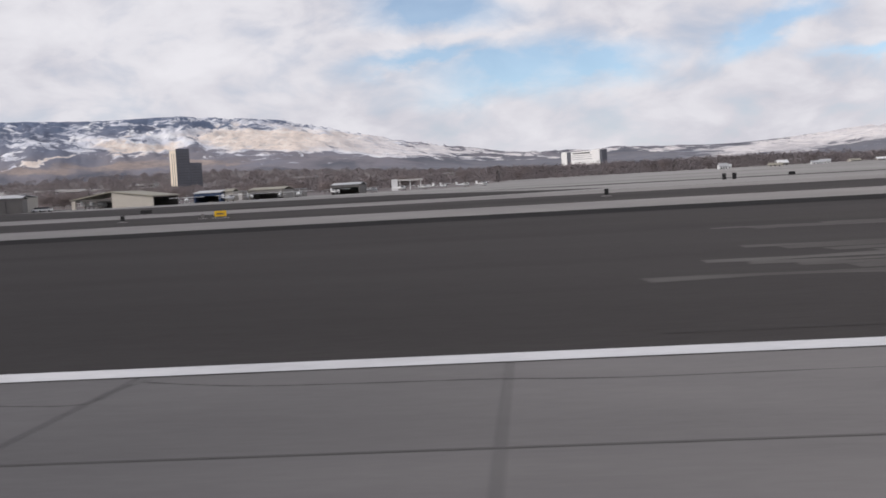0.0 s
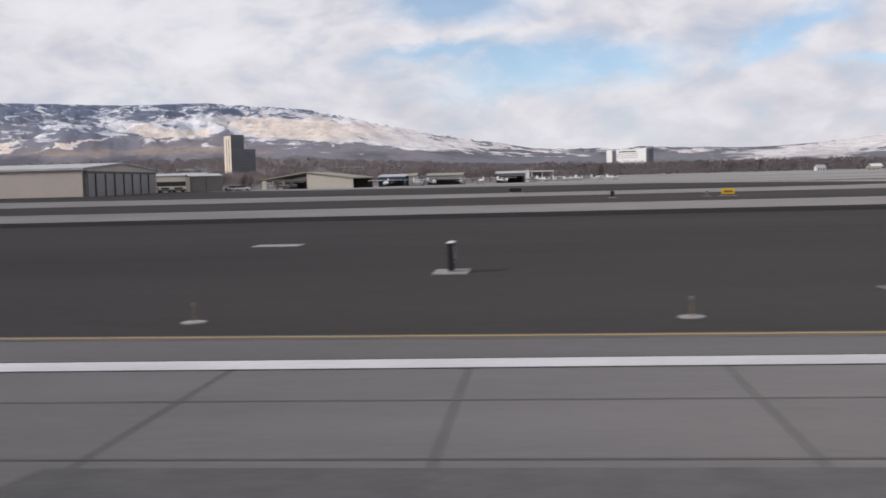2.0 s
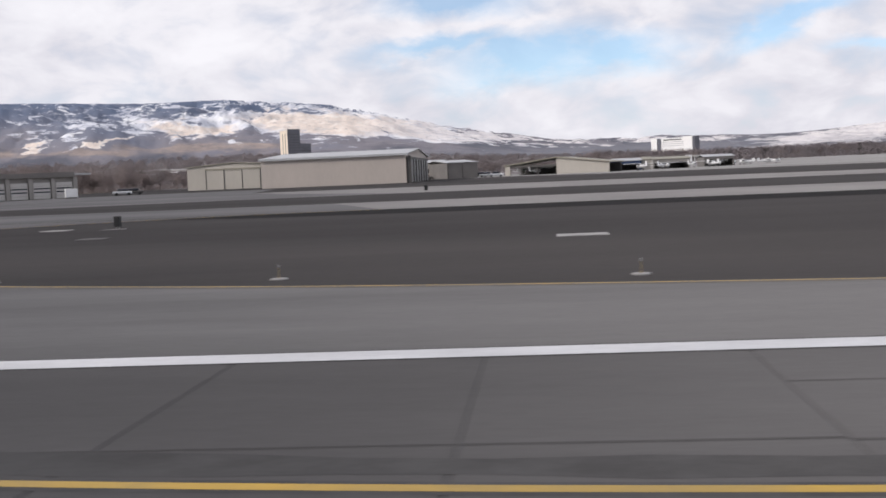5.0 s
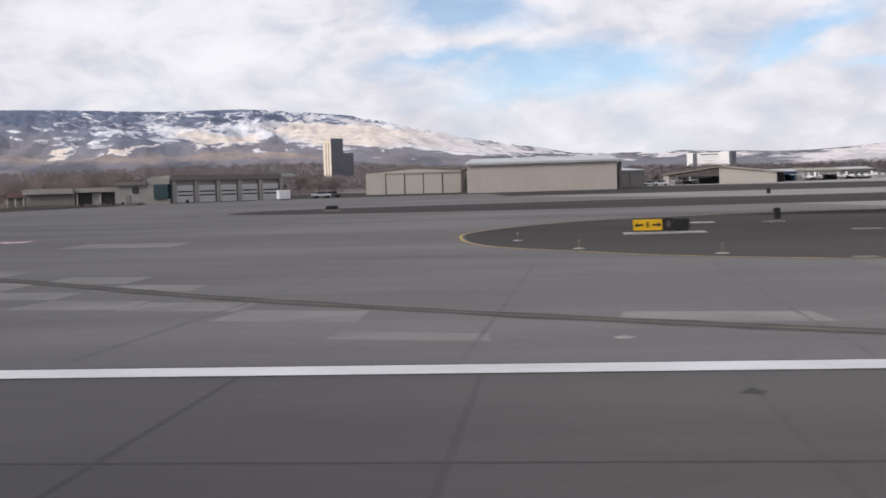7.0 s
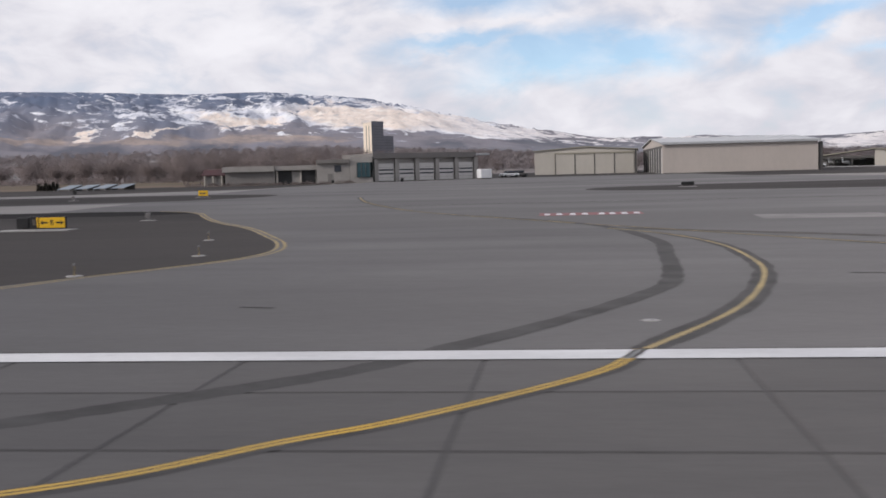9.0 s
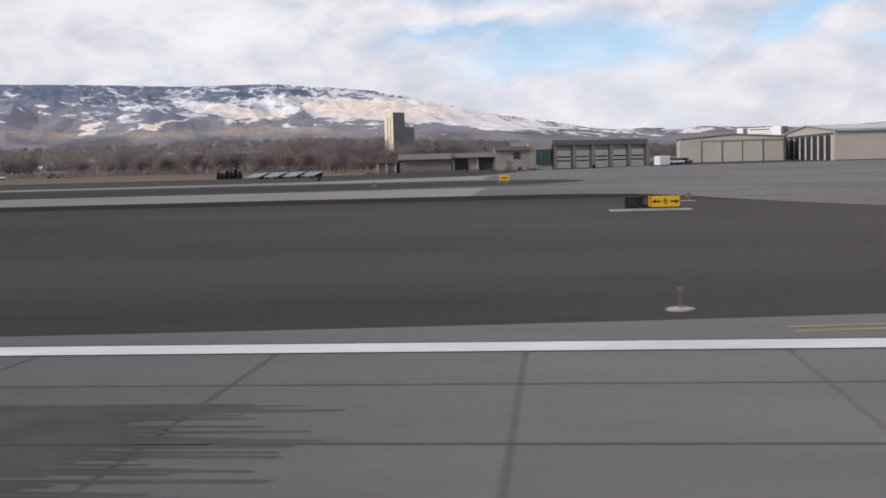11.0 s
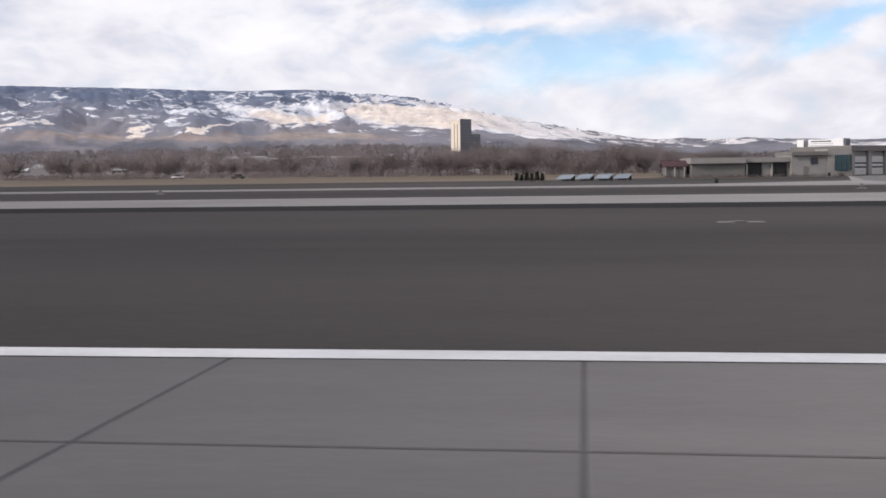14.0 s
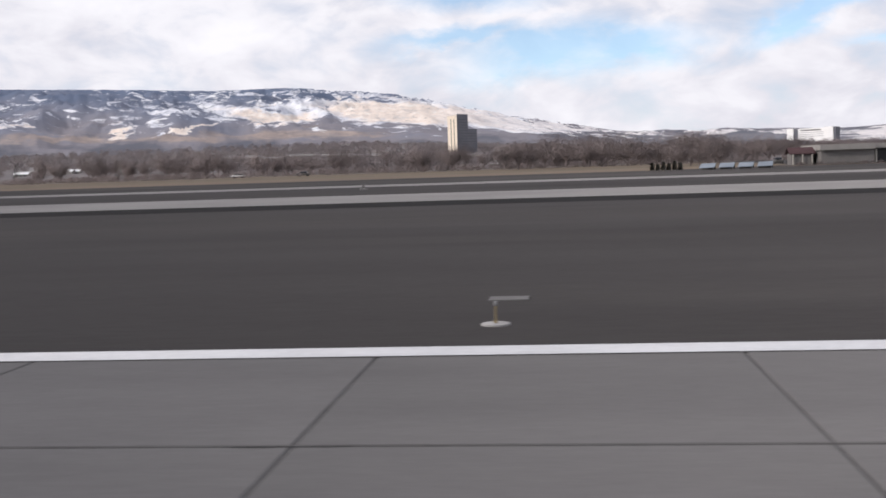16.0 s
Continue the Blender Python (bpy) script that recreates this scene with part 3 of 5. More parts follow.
def hill_material():
    """Juniper and sage slopes with broken snow, distance haze in their colours; fields are given in degrees about the
    hub and height over it.
    """
    m = bpy.data.materials.new("hazy_snowy_hillside")
    m.use_nodes = True
    n, l = m.node_tree.nodes, m.node_tree.links
    p = n["Principled BSDF"]
    p.inputs["Roughness"].default_value = 0.95
    p.inputs["Specular IOR Level"].default_value = 0.05
    geo = n.new("ShaderNodeNewGeometry")
    shift = n.new("ShaderNodeVectorMath")
    shift.operation = "SUBTRACT"
    shift.inputs[1].default_value = HUB
    l.new(geo.outputs["Position"], shift.inputs[0])
    sep = n.new("ShaderNodeSeparateXYZ")
    l.new(shift.outputs[0], sep.inputs[0])

    def noi(scale, detail, rough=0.6, off=0.0, st=(1, 1, 1), distort=0.5):
        mp = n.new("ShaderNodeMapping")
        mp.inputs["Scale"].default_value = st
        mp.inputs["Location"].default_value = (off, off * 2, off)
        l.new(geo.outputs["Position"], mp.inputs[0])
        t = n.new("ShaderNodeTexNoise")
        t.inputs["Scale"].default_value, t.inputs["Detail"].default_value, t.inputs["Roughness"].default_value = scale, detail, rough
        t.inputs["Distortion"].default_value = distort
        l.new(mp.outputs[0], t.inputs["Vector"])
        return t.outputs["Fac"]

    def ma(op, a, b=0.0, c=0.0):
        t = n.new("ShaderNodeMath")
        t.operation = op
        for i, v in enumerate((a, b, c)):
            if isinstance(v, (int, float)):
                t.inputs[i].default_value = v
            else:
                l.new(v, t.inputs[i])
        return t.outputs[0]

    def ramp(fac, stops):
        t = n.new("ShaderNodeValToRGB")
        e = t.color_ramp.elements
        while len(e) < len(stops):
            e.new(0.5)
        for q, (pos, c) in zip(e, stops):
            q.position, q.color = pos, (*c, 1)
        l.new(fac, t.inputs[0])
        return t.outputs[0]

    def grey(fac, a, b, top=1.0):
        return ramp(fac, ((a, (0, 0, 0)), (b, (top,) * 3)))

    def mix(f, a, b):
        t = n.new("ShaderNodeMix")
        t.data_type = "RGBA"
        l.new(f, t.inputs[0])
        for k, v in ((6, a), (7, b)):
            if isinstance(v, tuple):
                t.inputs[k].default_value = (*v, 1)
            else:
                l.new(v, t.inputs[k])
        return t.outputs[2]

    x, y, z = sep.outputs
    azim = ma("MULTIPLY", ma("ARCTAN2", x, y), 57.2958)
    rad = ma("POWER", ma("ADD", ma("MULTIPLY", x, x), ma("MULTIPLY", y, y)), 0.5)
    elev = ma("MULTIPLY", ma("ARCTAN2", z, rad), 57.2958)
    az_w = ma("MULTIPLY_ADD", ma("SUBTRACT", noi(0.0045, 5, 0.6, 2.0), 0.5), 5.0, azim)
    el_w = ma("MULTIPLY_ADD", ma("SUBTRACT", noi(0.006, 5, 0.6, 8.0), 0.5), 1.5, elev)

    def field(a0, e0, wa, we, tilt=0.0):
        da = ma("SUBTRACT", az_w, a0)
        de = ma("SUBTRACT", ma("SUBTRACT", el_w, e0), ma("MULTIPLY", da, tilt))
        q = ma("ADD", ma("POWER", ma("ABSOLUTE", ma("DIVIDE", da, wa)), 2.0), ma("POWER", ma("ABSOLUTE", ma("DIVIDE", de, we)), 2.0))
        return ma("POWER", 2.718, ma("MULTIPLY", q, -1.0))

    def most(items):
        out = field(*items[0])
        for it in items[1:]:
            out = ma("MAXIMUM", out, field(*it))
        return out

    # the low eastern fields also whiten the far crest like mist
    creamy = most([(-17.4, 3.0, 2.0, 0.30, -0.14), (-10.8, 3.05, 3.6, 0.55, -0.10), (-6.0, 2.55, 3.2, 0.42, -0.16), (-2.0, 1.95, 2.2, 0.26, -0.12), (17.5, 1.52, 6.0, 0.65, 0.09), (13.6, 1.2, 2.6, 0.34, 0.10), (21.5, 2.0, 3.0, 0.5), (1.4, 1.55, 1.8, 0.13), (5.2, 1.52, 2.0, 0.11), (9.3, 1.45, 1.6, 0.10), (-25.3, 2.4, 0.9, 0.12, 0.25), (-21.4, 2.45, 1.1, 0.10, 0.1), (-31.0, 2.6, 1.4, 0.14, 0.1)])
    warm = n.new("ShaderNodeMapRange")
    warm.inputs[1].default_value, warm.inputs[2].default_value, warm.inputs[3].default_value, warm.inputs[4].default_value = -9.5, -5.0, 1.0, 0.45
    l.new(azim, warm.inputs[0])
    tan_f = most([(-17.0, 2.0, 3.4, 0.32), (-22.0, 2.02, 2.5, 0.24), (-28.0, 2.1, 3.0, 0.22), (-13.5, 2.05, 1.6, 0.20), (-36.0, 2.1, 5.0, 0.3)])
    rock = most([(-14.3, 3.05, 0.7, 0.40, 0.6)])
    # dark juniper towards the crest and on the far west, mauve sage between, all blued by painted haze
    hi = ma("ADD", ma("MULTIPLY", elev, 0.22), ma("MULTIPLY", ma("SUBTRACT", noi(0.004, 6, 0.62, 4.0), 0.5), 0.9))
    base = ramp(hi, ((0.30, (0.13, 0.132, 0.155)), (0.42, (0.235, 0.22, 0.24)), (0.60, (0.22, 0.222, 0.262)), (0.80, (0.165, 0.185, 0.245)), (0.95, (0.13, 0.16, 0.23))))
    tan_c = ramp(noi(0.012, 5, 0.6, 6.0), ((0.35, (0.25, 0.213, 0.205)), (0.52, (0.345, 0.285, 0.258)), (0.68, (0.44, 0.36, 0.31))))
    col = mix(grey(ma("ADD", tan_f, ma("MULTIPLY", ma("SUBTRACT", noi(0.01, 6, 0.65, 15.0), 0.5), 1.2)), 0.25, 0.75, 0.9), base, tan_c)
    # snow: small flecks over all the upper slope, broad cream fields with sunlight put into the colour
    fleck = noi(0.016, 8, 0.66, 3.0, (0.8, 1.0, 2.2), 0.7)
    broad = ma("MULTIPLY", ma("SUBTRACT", noi(0.0034, 3, 0.5, 9.0), 0.5), 0.5)
    lift = n.new("ShaderNodeMapRange")
    lift.inputs[1].default_value, lift.inputs[2].default_value, lift.inputs[3].default_value, lift.inputs[4].default_value = 1.5, 3.0, -0.16, 0.0
    l.new(elev, lift.inputs[0])
    crest = n.new("ShaderNodeMapRange")
    crest.inputs[1].default_value, crest.inputs[2].default_value, crest.inputs[3].default_value, crest.inputs[4].default_value = 3.5, 4.3, 0.0, -0.05
    l.new(elev, crest.inputs[0])
    west = n.new("ShaderNodeMapRange")
    west.inputs[1].default_value, west.inputs[2].default_value, west.inputs[3].default_value, west.inputs[4].default_value = -30.0, -22.0, -0.06, 0.0
    l.new(azim, west.inputs[0])
    amt = fleck
    for extra in (broad, lift.outputs[0], crest.outputs[0], west.outputs[0], ma("MULTIPLY", creamy, 0.46), ma("MULTIPLY", rock, -0.22), ma("MULTIPLY", tan_f, -0.10)):
        amt = ma("ADD", amt, extra)
    snow_f = grey(amt, 0.51, 0.575, 0.97)
    # the cream carries painted sun; outside it the snow stays cold blue-white
    sunlit_c = ramp(noi(0.02, 8, 0.68, 20.0), ((0.33, (0.60, 0.56, 0.53)), (0.50, (0.78, 0.67, 0.585)), (0.66, (0.86, 0.81, 0.75))))
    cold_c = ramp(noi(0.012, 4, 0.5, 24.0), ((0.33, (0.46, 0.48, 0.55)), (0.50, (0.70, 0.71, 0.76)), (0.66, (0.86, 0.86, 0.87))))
    col = mix(snow_f, col, mix(ma("MULTIPLY", grey(creamy, 0.15, 0.55), warm.outputs[0]), cold_c, sunlit_c))
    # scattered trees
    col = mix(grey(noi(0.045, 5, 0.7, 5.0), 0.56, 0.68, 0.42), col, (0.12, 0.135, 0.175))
    # brush at the foot, haze painted in as a paler blue-grey
    foot = n.new("ShaderNodeMapRange")
    foot.inputs[1].default_value, foot.inputs[2].default_value, foot.inputs[3].default_value, foot.inputs[4].default_value = 1.15, 1.55, 0.85, 0.0
    l.new(ma("ADD", elev, ma("MULTIPLY", ma("SUBTRACT", noi(0.008, 5, 0.6, 12.0), 0.5), 0.9)), foot.inputs[0])
    keep = ma("MULTIPLY", foot.outputs[0], ma("SUBTRACT", 1.0, ma("MULTIPLY", creamy, 1.0)))
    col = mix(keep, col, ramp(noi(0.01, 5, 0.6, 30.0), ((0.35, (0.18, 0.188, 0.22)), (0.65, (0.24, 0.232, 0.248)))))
    l.new(col, p.inputs["Base Color"])
    return m


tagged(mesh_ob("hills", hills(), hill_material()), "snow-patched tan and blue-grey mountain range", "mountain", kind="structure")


# ---- buildings ----
def gable_shell(bm, w, d, eave, ridge, ridge_along_x=True):
    """A closed gabled body on the ground; x 0..w, y 0..d."""
    if ridge_along_x:
        prof = [(0, 0), (0, eave), (d / 2, ridge), (d, eave), (d, 0)]
        ends = [[bm.verts.new((x, y, z)) for y, z in prof] for x in (0, w)]
    else:
        prof = [(0, 0), (0, eave), (w / 2, ridge), (w, eave), (w, 0)]
        ends = [[bm.verts.new((x, y, z)) for x, z in prof] for y in (0, d)]
    bm.faces.new(ends[0])
    bm.faces.new(ends[1][::-1])
    for i in range(5):
        j = (i + 1) % 5
        bm.faces.new((ends[0][i], ends[1][i], ends[1][j], ends[0][j]))
    bmesh.ops.recalc_face_normals(bm, faces=bm.faces[:])
    return bm


def roof_sheets(w, d, eave, ridge, over, thick, along_x=True):
    bm = bmesh.new()
    for side in (0, 1):
        if along_x:
            a = (-over, -over) if side == 0 else (-over, d + over)
            slope = (ridge - eave) / (d / 2)
            y0, z0 = (-over, eave - slope * over) if side == 0 else (d + over, eave - slope * over)
            q = [(-over, y0, z0), (w + over, y0, z0), (w + over, d / 2, ridge), (-over, d / 2, ridge)]
        else:
            slope = (ridge - eave) / (w / 2)
            x0, z0 = (-over, eave - slope * over) if side == 0 else (w + over, eave - slope * over)
            q = [(x0, -over, z0), (x0, d + over, z0), (w / 2, d + over, ridge), (w / 2, -over, ridge)]
        lo = [bm.verts.new((x, y, z + 0.03)) for x, y, z in q]
        hi = [bm.verts.new((x, y, z + 0.03 + thick)) for x, y, z in q]
        bm.faces.new(lo[::-1])
        bm.faces.new(hi)
        for i in range(4):
            bm.faces.new((lo[i], lo[(i + 1) % 4], hi[(i + 1) % 4], hi[i]))
    bmesh.ops.recalc_face_normals(bm, faces=bm.faces[:])
    return bm


def large_hangar():
    w, d, eave, ridge = 34.0, 52.0, 7.0, 8.6
    h = thing("hangar", "large beige metal hangar with ranks of sliding end doors", "hangar", pose(-201.3, 233.6, gz(236) - 0.25, 0, 0, 0.6))
    wall = part("wall", gable_shell(bmesh.new(), w, d, eave, ridge), M_BEIGE, h, "beige ribbed metal wall")
    for k in range(1, 28):
        part("rib", boxed(k * w / 28 - 0.02, k * w / 28 + 0.02, -0.010, 0.005, 0.1, eave - 0.1), M_BEIGE, wall)
    part("roof", roof_sheets(w, d, eave, ridge, 0.5, 0.22), M_ROOFG, h, "pale grey metal roof")
    part("eave_trim", boxed(-0.5, w + 0.5, -0.62, -0.5, eave - 0.30, eave + 0.14), M_ROOFG, h)
    part("base_trim", boxed(0, w, -0.05, -0.01, 0.0, 0.35), M_TRIM, h)
    # end doors: six leaves with dark tracks, at both ends
    for end, x0, x1 in (("far", w + 0.01, w + 0.14), ("near", -0.14, -0.01)):
        part("door_header", boxed(x0 - 0.02, x1 + 0.10, 1.0, d - 1.0, 5.9, 6.5), M_TRIM, h)
        n = 8
        for k in range(n):
            y0 = 1.2 + k * (d - 2.4) / n
            # far end coloured dark as shaded, near jambs pale as sunlit, near openings black
            leaf = part("door_leaf", boxed(x0, x1 + 0.05 * (k % 2), y0 + (1.65 if end == "near" else 0.45), y0 + (d - 2.4) / n - 0.05, 0.05, 5.9), M_DARK if end == "near" else M_STEEL, h, "tall sliding door leaf, painted black at the near end for shaded openings")
            part("jamb", boxed(x0 - 0.01, x1 + 0.25, y0, y0 + (1.6 if end == "near" else 0.42), 0.05, 5.9), M_DOORW if end == "near" else M_TRIM, leaf)
    part("door_outrigger", boxed(w + 0.3, w + 1.1, 0.3, 0.9, 0.0, 6.6), M_TRIM, h, "dark door track frame beside the end wall")
    for k in range(7):
        part("roof_vent", boxed(3.0 + k * 4.6, 4.3 + k * 4.6, d / 2 - 0.6, d / 2 + 0.6, ridge - 0.05, ridge + 0.3, bevel=0.1), M_ROOFG, h)
    return h


def small_hangar():
    w, d, eave, ridge = 26.2, 26.0, 6.2, 7.1
    h = thing("hangar", "cream metal hangar with four sliding front doors", "hangar", pose(-231.0, 269.5, gz(270) - 0.2, 0, 0, -4.0))
    wall = part("wall", gable_shell(bmesh.new(), w, d, eave, ridge, False), M_CREAM, h, "cream metal wall")
    part("roof", roof_sheets(w, d, eave, ridge, 0.35, 0.2, False), M_ROOFT, h)
    part("door_header", boxed(5.2, w - 0.6, -0.35, -0.02, 5.35, 5.75), M_ROOFT, h)
    for k in range(4):
        x0 = 5.4 + k * 5.05
        leaf = part("door_leaf", boxed(x0 + 0.1, x0 + 4.9, -0.24 + 0.06 * (k % 2), -0.02, 0.08, 5.35), M_CREAM, h, "tall cream sliding door leaf")
        part("jamb", boxed(x0 - 0.14, x0 + 0.08, -0.3, -0.02, 0.05, 5.5), M_TRIM, leaf)
    part("corner_post", boxed(w - 0.45, w - 0.1, -0.3, 0.0, 0, eave), M_TRIM, h)
    return h


large_hangar()
small_hangar()


def prism(points, z0, z1):
    """An upright block over a plan outline."""
    bm = bmesh.new()
    lo, hi = [bm.verts.new((x, y, z0)) for x, y in points], [bm.verts.new((x, y, z1)) for x, y in points]
    n = len(points)
    bm.faces.new(lo), bm.faces.new(hi)
    for i in range(n):
        bm.faces.new((lo[i], lo[(i + 1) % n], hi[(i + 1) % n], hi[i]))
    bmesh.ops.recalc_face_normals(bm, faces=bm.faces[:])
    return bm


def hotel_tower():
    """A cream wing and a bronze glass wing that meet at a front corner, and a lower wing behind."""
    x, y = -482.7, 1464.0
    z = gz(y) - 4
    t = thing("tower_block", "tall hotel tower with cream end wall and bronze glass", "tower", pose(x, y, z))
    hgt = 76.0 - z
    left, right, back = Vector((-14.5, 16.5)), Vector((13.4, 18.0)), Vector((-1.0, 36.0))
    part("wall", prism([(-0.05, 0.05), tuple(left), tuple(back), (0.0, 14.0)], 0, hgt - 1.2), M_TOWER_L, t, "cream wing")
    part("wall", prism([(0.05, -0.3), tuple(right), tuple(back + Vector((0.3, 0.3))), (0.2, 14.0)], 0, hgt + 1.2), M_TOWER_D, t, "dark bronze glass wing")
    wing = part("wing", prism([(13.1, 19.5), (23.8, 39.0), (14.0, 52.0), (3.0, 37.0)], 0, hgt - 18.4), M_TOWER_D, t, "lower dark wing")
    out = Vector((-0.75, -0.66))
    for share in (0.30, 0.62):
        c = left * share
        w = left.normalized() * 0.75
        part("window_strip", prism([tuple(c - w), tuple(c + w), tuple(c + w + out * 0.3), tuple(c - w + out * 0.3)], 5, hgt - 5), M_ROOFT, t, "recessed window strip")
    face = Vector((0.80, -0.60))
    for k in range(14):
        z0 = 4.5 + 3.7 * k
        part("floor_band", prism([(0.4, 0.2), tuple(right * 0.98), tuple(right * 0.98 + face * 0.25), tuple(Vector((0.4, 0.2)) + face * 0.25)], z0, z0 + 0.5), M_TRIM, t)
    for k in range(9):
        z0 = 4.5 + 3.7 * k
        part("floor_band", prism([(13.6, 20.1), (23.6, 38.4), (23.9, 38.2), (13.9, 19.9)], z0, z0 + 0.5), M_TRIM, wing)
    part("parapet", prism([(-0.2, -0.25), (-14.9, 16.4), tuple(back), (0.2, 14.0)], hgt - 1.19, hgt - 0.5), M_TOWER_L, t)
    return t


hotel_tower()


def far_block():
    t = thing("office_block", "white twin-ended office block with recessed middle", "building", pose(61.5, 2018.0, gfar(95, 2010) - 2, 0, 0, -43))
    z0 = 55.7 - (gfar(95, 2010) - 2)
    part("wall", boxed(0, 13, 0, 16, 0, z0), M_BRIGHT, t, "white end block")
    part("wall", boxed(13.02, 21, 1.5, 16, 0, z0 - 1), M_TOWER_D, t, "dark glazed bay")
    part("wall", boxed(21.02, 72, 2, 16, 0, z0 - 5.0), M_BRIGHT, t, "pale middle wing")
    part("window_band", boxed(26, 66, 2.6, 15, z0 - 4.98, z0 - 3.0), M_TRIM, t, "dark window band")
    part("wall", boxed(21.02, 25.98, 2, 16, z0 - 4.98, z0 - 3.0), M_BRIGHT, t)
    part("wall", boxed(66.02, 72, 2, 16, z0 - 4.98, z0 - 3.0), M_BRIGHT, t)
    part("roof", boxed(21.02, 72, 1.6, 16, z0 - 2.98, z0 - 0.8), M_BRIGHT, t, "white roof slab")
    part("wall", boxed(72.02, 90, 0, 16, 0, z0 + 0.5), M_BRIGHT, t, "white end block")
    part("wall", boxed(90.02, 94, 1.5, 16, 0, z0), M_TOWER_D, t, "dark glazed bay")
    for k in range(3):
        part("floor_band", boxed(21.5, 71.5, 1.9, 1.99, z0 - 8.4 - 3.4 * k, z0 - 7.4 - 3.4 * k), M_ROOFG, t)
    return t


far_block()


def oriented(p, x, y, turn, lift=0.0):
    return pose(x, y, gfar(x, y) + lift, 0, 0, turn)


def fire_station():
    f = thing("fire_station", "taupe block fire station with five white bay doors", "building", pose(-263.2, 211.1, gz(212) + 0.2, 0, 0, 35.0))
    w, hgt = 24.6, 5.5
    part("wall", boxed(0, w, 0.9, 16, -0.6, hgt - 0.2), M_STONE, f, "taupe block wall")
    part("fascia", boxed(-0.3, w + 0.2, -0.1, 16.2, hgt - 0.75, hgt + 0.35), M_STONE_D, f, "deep dark fascia")
    part("canopy", boxed(w + 0.25, w + 4.0, 0.3, 9, hgt - 0.35, hgt + 0.05), M_ROOFG, f, "projecting flat canopy")
    for k in range(6):
        part("pier", boxed(0.1 + k * 4.88, 1.0 + k * 4.88, 0.1, 0.88, -0.6, hgt - 0.78), M_STONE, f)
    for k in range(5):
        x0 = 1.15 + k * 4.88
        door = part("bay_door", boxed(x0, x0 + 3.6, 0.55, 0.75, 0.0, 3.65), M_DOORW, f, "white sectional bay door")
        for z in (1.35, 2.15):
            part("window_band", boxed(x0 + 0.12, x0 + 3.48, 0.50, 0.545, z, z + 0.3), M_GLASS, door)
        for z in (0.62, 2.8):
            part("panel_seam", boxed(x0 + 0.05, x0 + 3.55, 0.525, 0.545, z, z + 0.05), M_STONE, door)
    return f


def station_wing():
    f = thing("station_office", "taupe block office wing with teal corner glass and garages", "building", pose(-301.8, 207.3, gz(209) + 0.2, 0, 0, 5.0))
    # lower wing, garages, mid block, glazed corner
    part("wall", boxed(7.0, 17.6, 0.5, 12, -0.6, 3.2), M_STONE_D, f, "dark recessed block wall")
    part("fascia", boxed(6.6, 17.6, -0.3, 12.2, 2.6, 3.75), M_STONE, f, "pale fascia band")
    part("wall", boxed(17.7, 26.6, 1.2, 12, -0.6, 3.4), M_STONE, f)
    part("fascia", boxed(17.65, 26.6, 0.2, 12.1, 2.75, 3.7), M_STONE, f)
    for x0 in (18.2, 23.2):
        # flat black sheets carry the shade of the garage interiors
        gdoor = part("garage_opening", boxed(x0, x0 + 2.9, 1.05, 1.18, -0.2, 2.65), M_DARK, f, "dark garage opening")
        part("jamb", boxed(x0 - 0.3, x0 - 0.02, 0.7, 1.18, -0.4, 2.45), M_CREAM, gdoor)
    part("wall", boxed(26.65, 33.6, -0.4, 12, -0.6, 4.6), M_STONE, f, "two-storey taupe block")
    part("fascia", boxed(26.6, 33.6, -1.0, 12.1, 4.0, 4.75), M_STONE_D, f)
    part("window", boxed(30.4, 31.8, -0.5, -0.42, 2.2, 3.6), M_GLASS, f)
    part("door", boxed(29.0, 29.9, -0.5, -0.42, -0.3, 1.8), M_STONE_D, f)
    glazed = part("corner_glass", boxed(35.2, 38.0, -0.9, 6, 0.9, 4.0), M_TEAL, f, "teal corner glazing")
    for k in range(4):
        part("mullion", boxed(35.15 + k * 0.92, 35.25 + k * 0.92, -1.0, -0.91, 0.9, 4.0), M_TRIM, glazed)
    part("corner_wall", boxed(33.65, 38.4, -0.6, 8, 4.02, 5.3), M_STONE, f)
    part("corner_wall", boxed(33.65, 38.4, -0.6, 8, -0.6, 0.88), M_STONE, f)
    part("corner_wall", boxed(33.65, 35.1, -0.6, 8, 0.90, 4.0), M_STONE, f)
    return f


fire_station()
station_wing()

lodge = thing("entry_pavilion", "small pavilion with a maroon roof", "building", pose(-300.2, 210.6, gz(213) - 0.05))
part("wall", boxed(0, 4.2, 0, 4, 0, 2.4), M_STONE_D, lodge)
part("roof", roof_sheets(4.2, 4.0, 2.4, 3.4, 0.5, 0.15), M_REDROOF, lodge, "maroon sloped roof")
for k in range(3):
    part("post", boxed(0.1 + k * 1.9, 0.3 + k * 1.9, -0.5, -0.3, 0, 2.3), M_CREAM, lodge)

tank = thing("storage_box", "small white storage container on the apron", "container", pose(-241.1, 216.0, gz(219) + 0.02, 0, 0, 29))
part("body", boxed(0, 2.6, 0, 2.2, 0.15, 2.1, bevel=0.12), M_SIGNW, tank)
part("skid", boxed(0.1, 2.5, 0.1, 2.1, 0, 0.14), M_TRIM, tank)


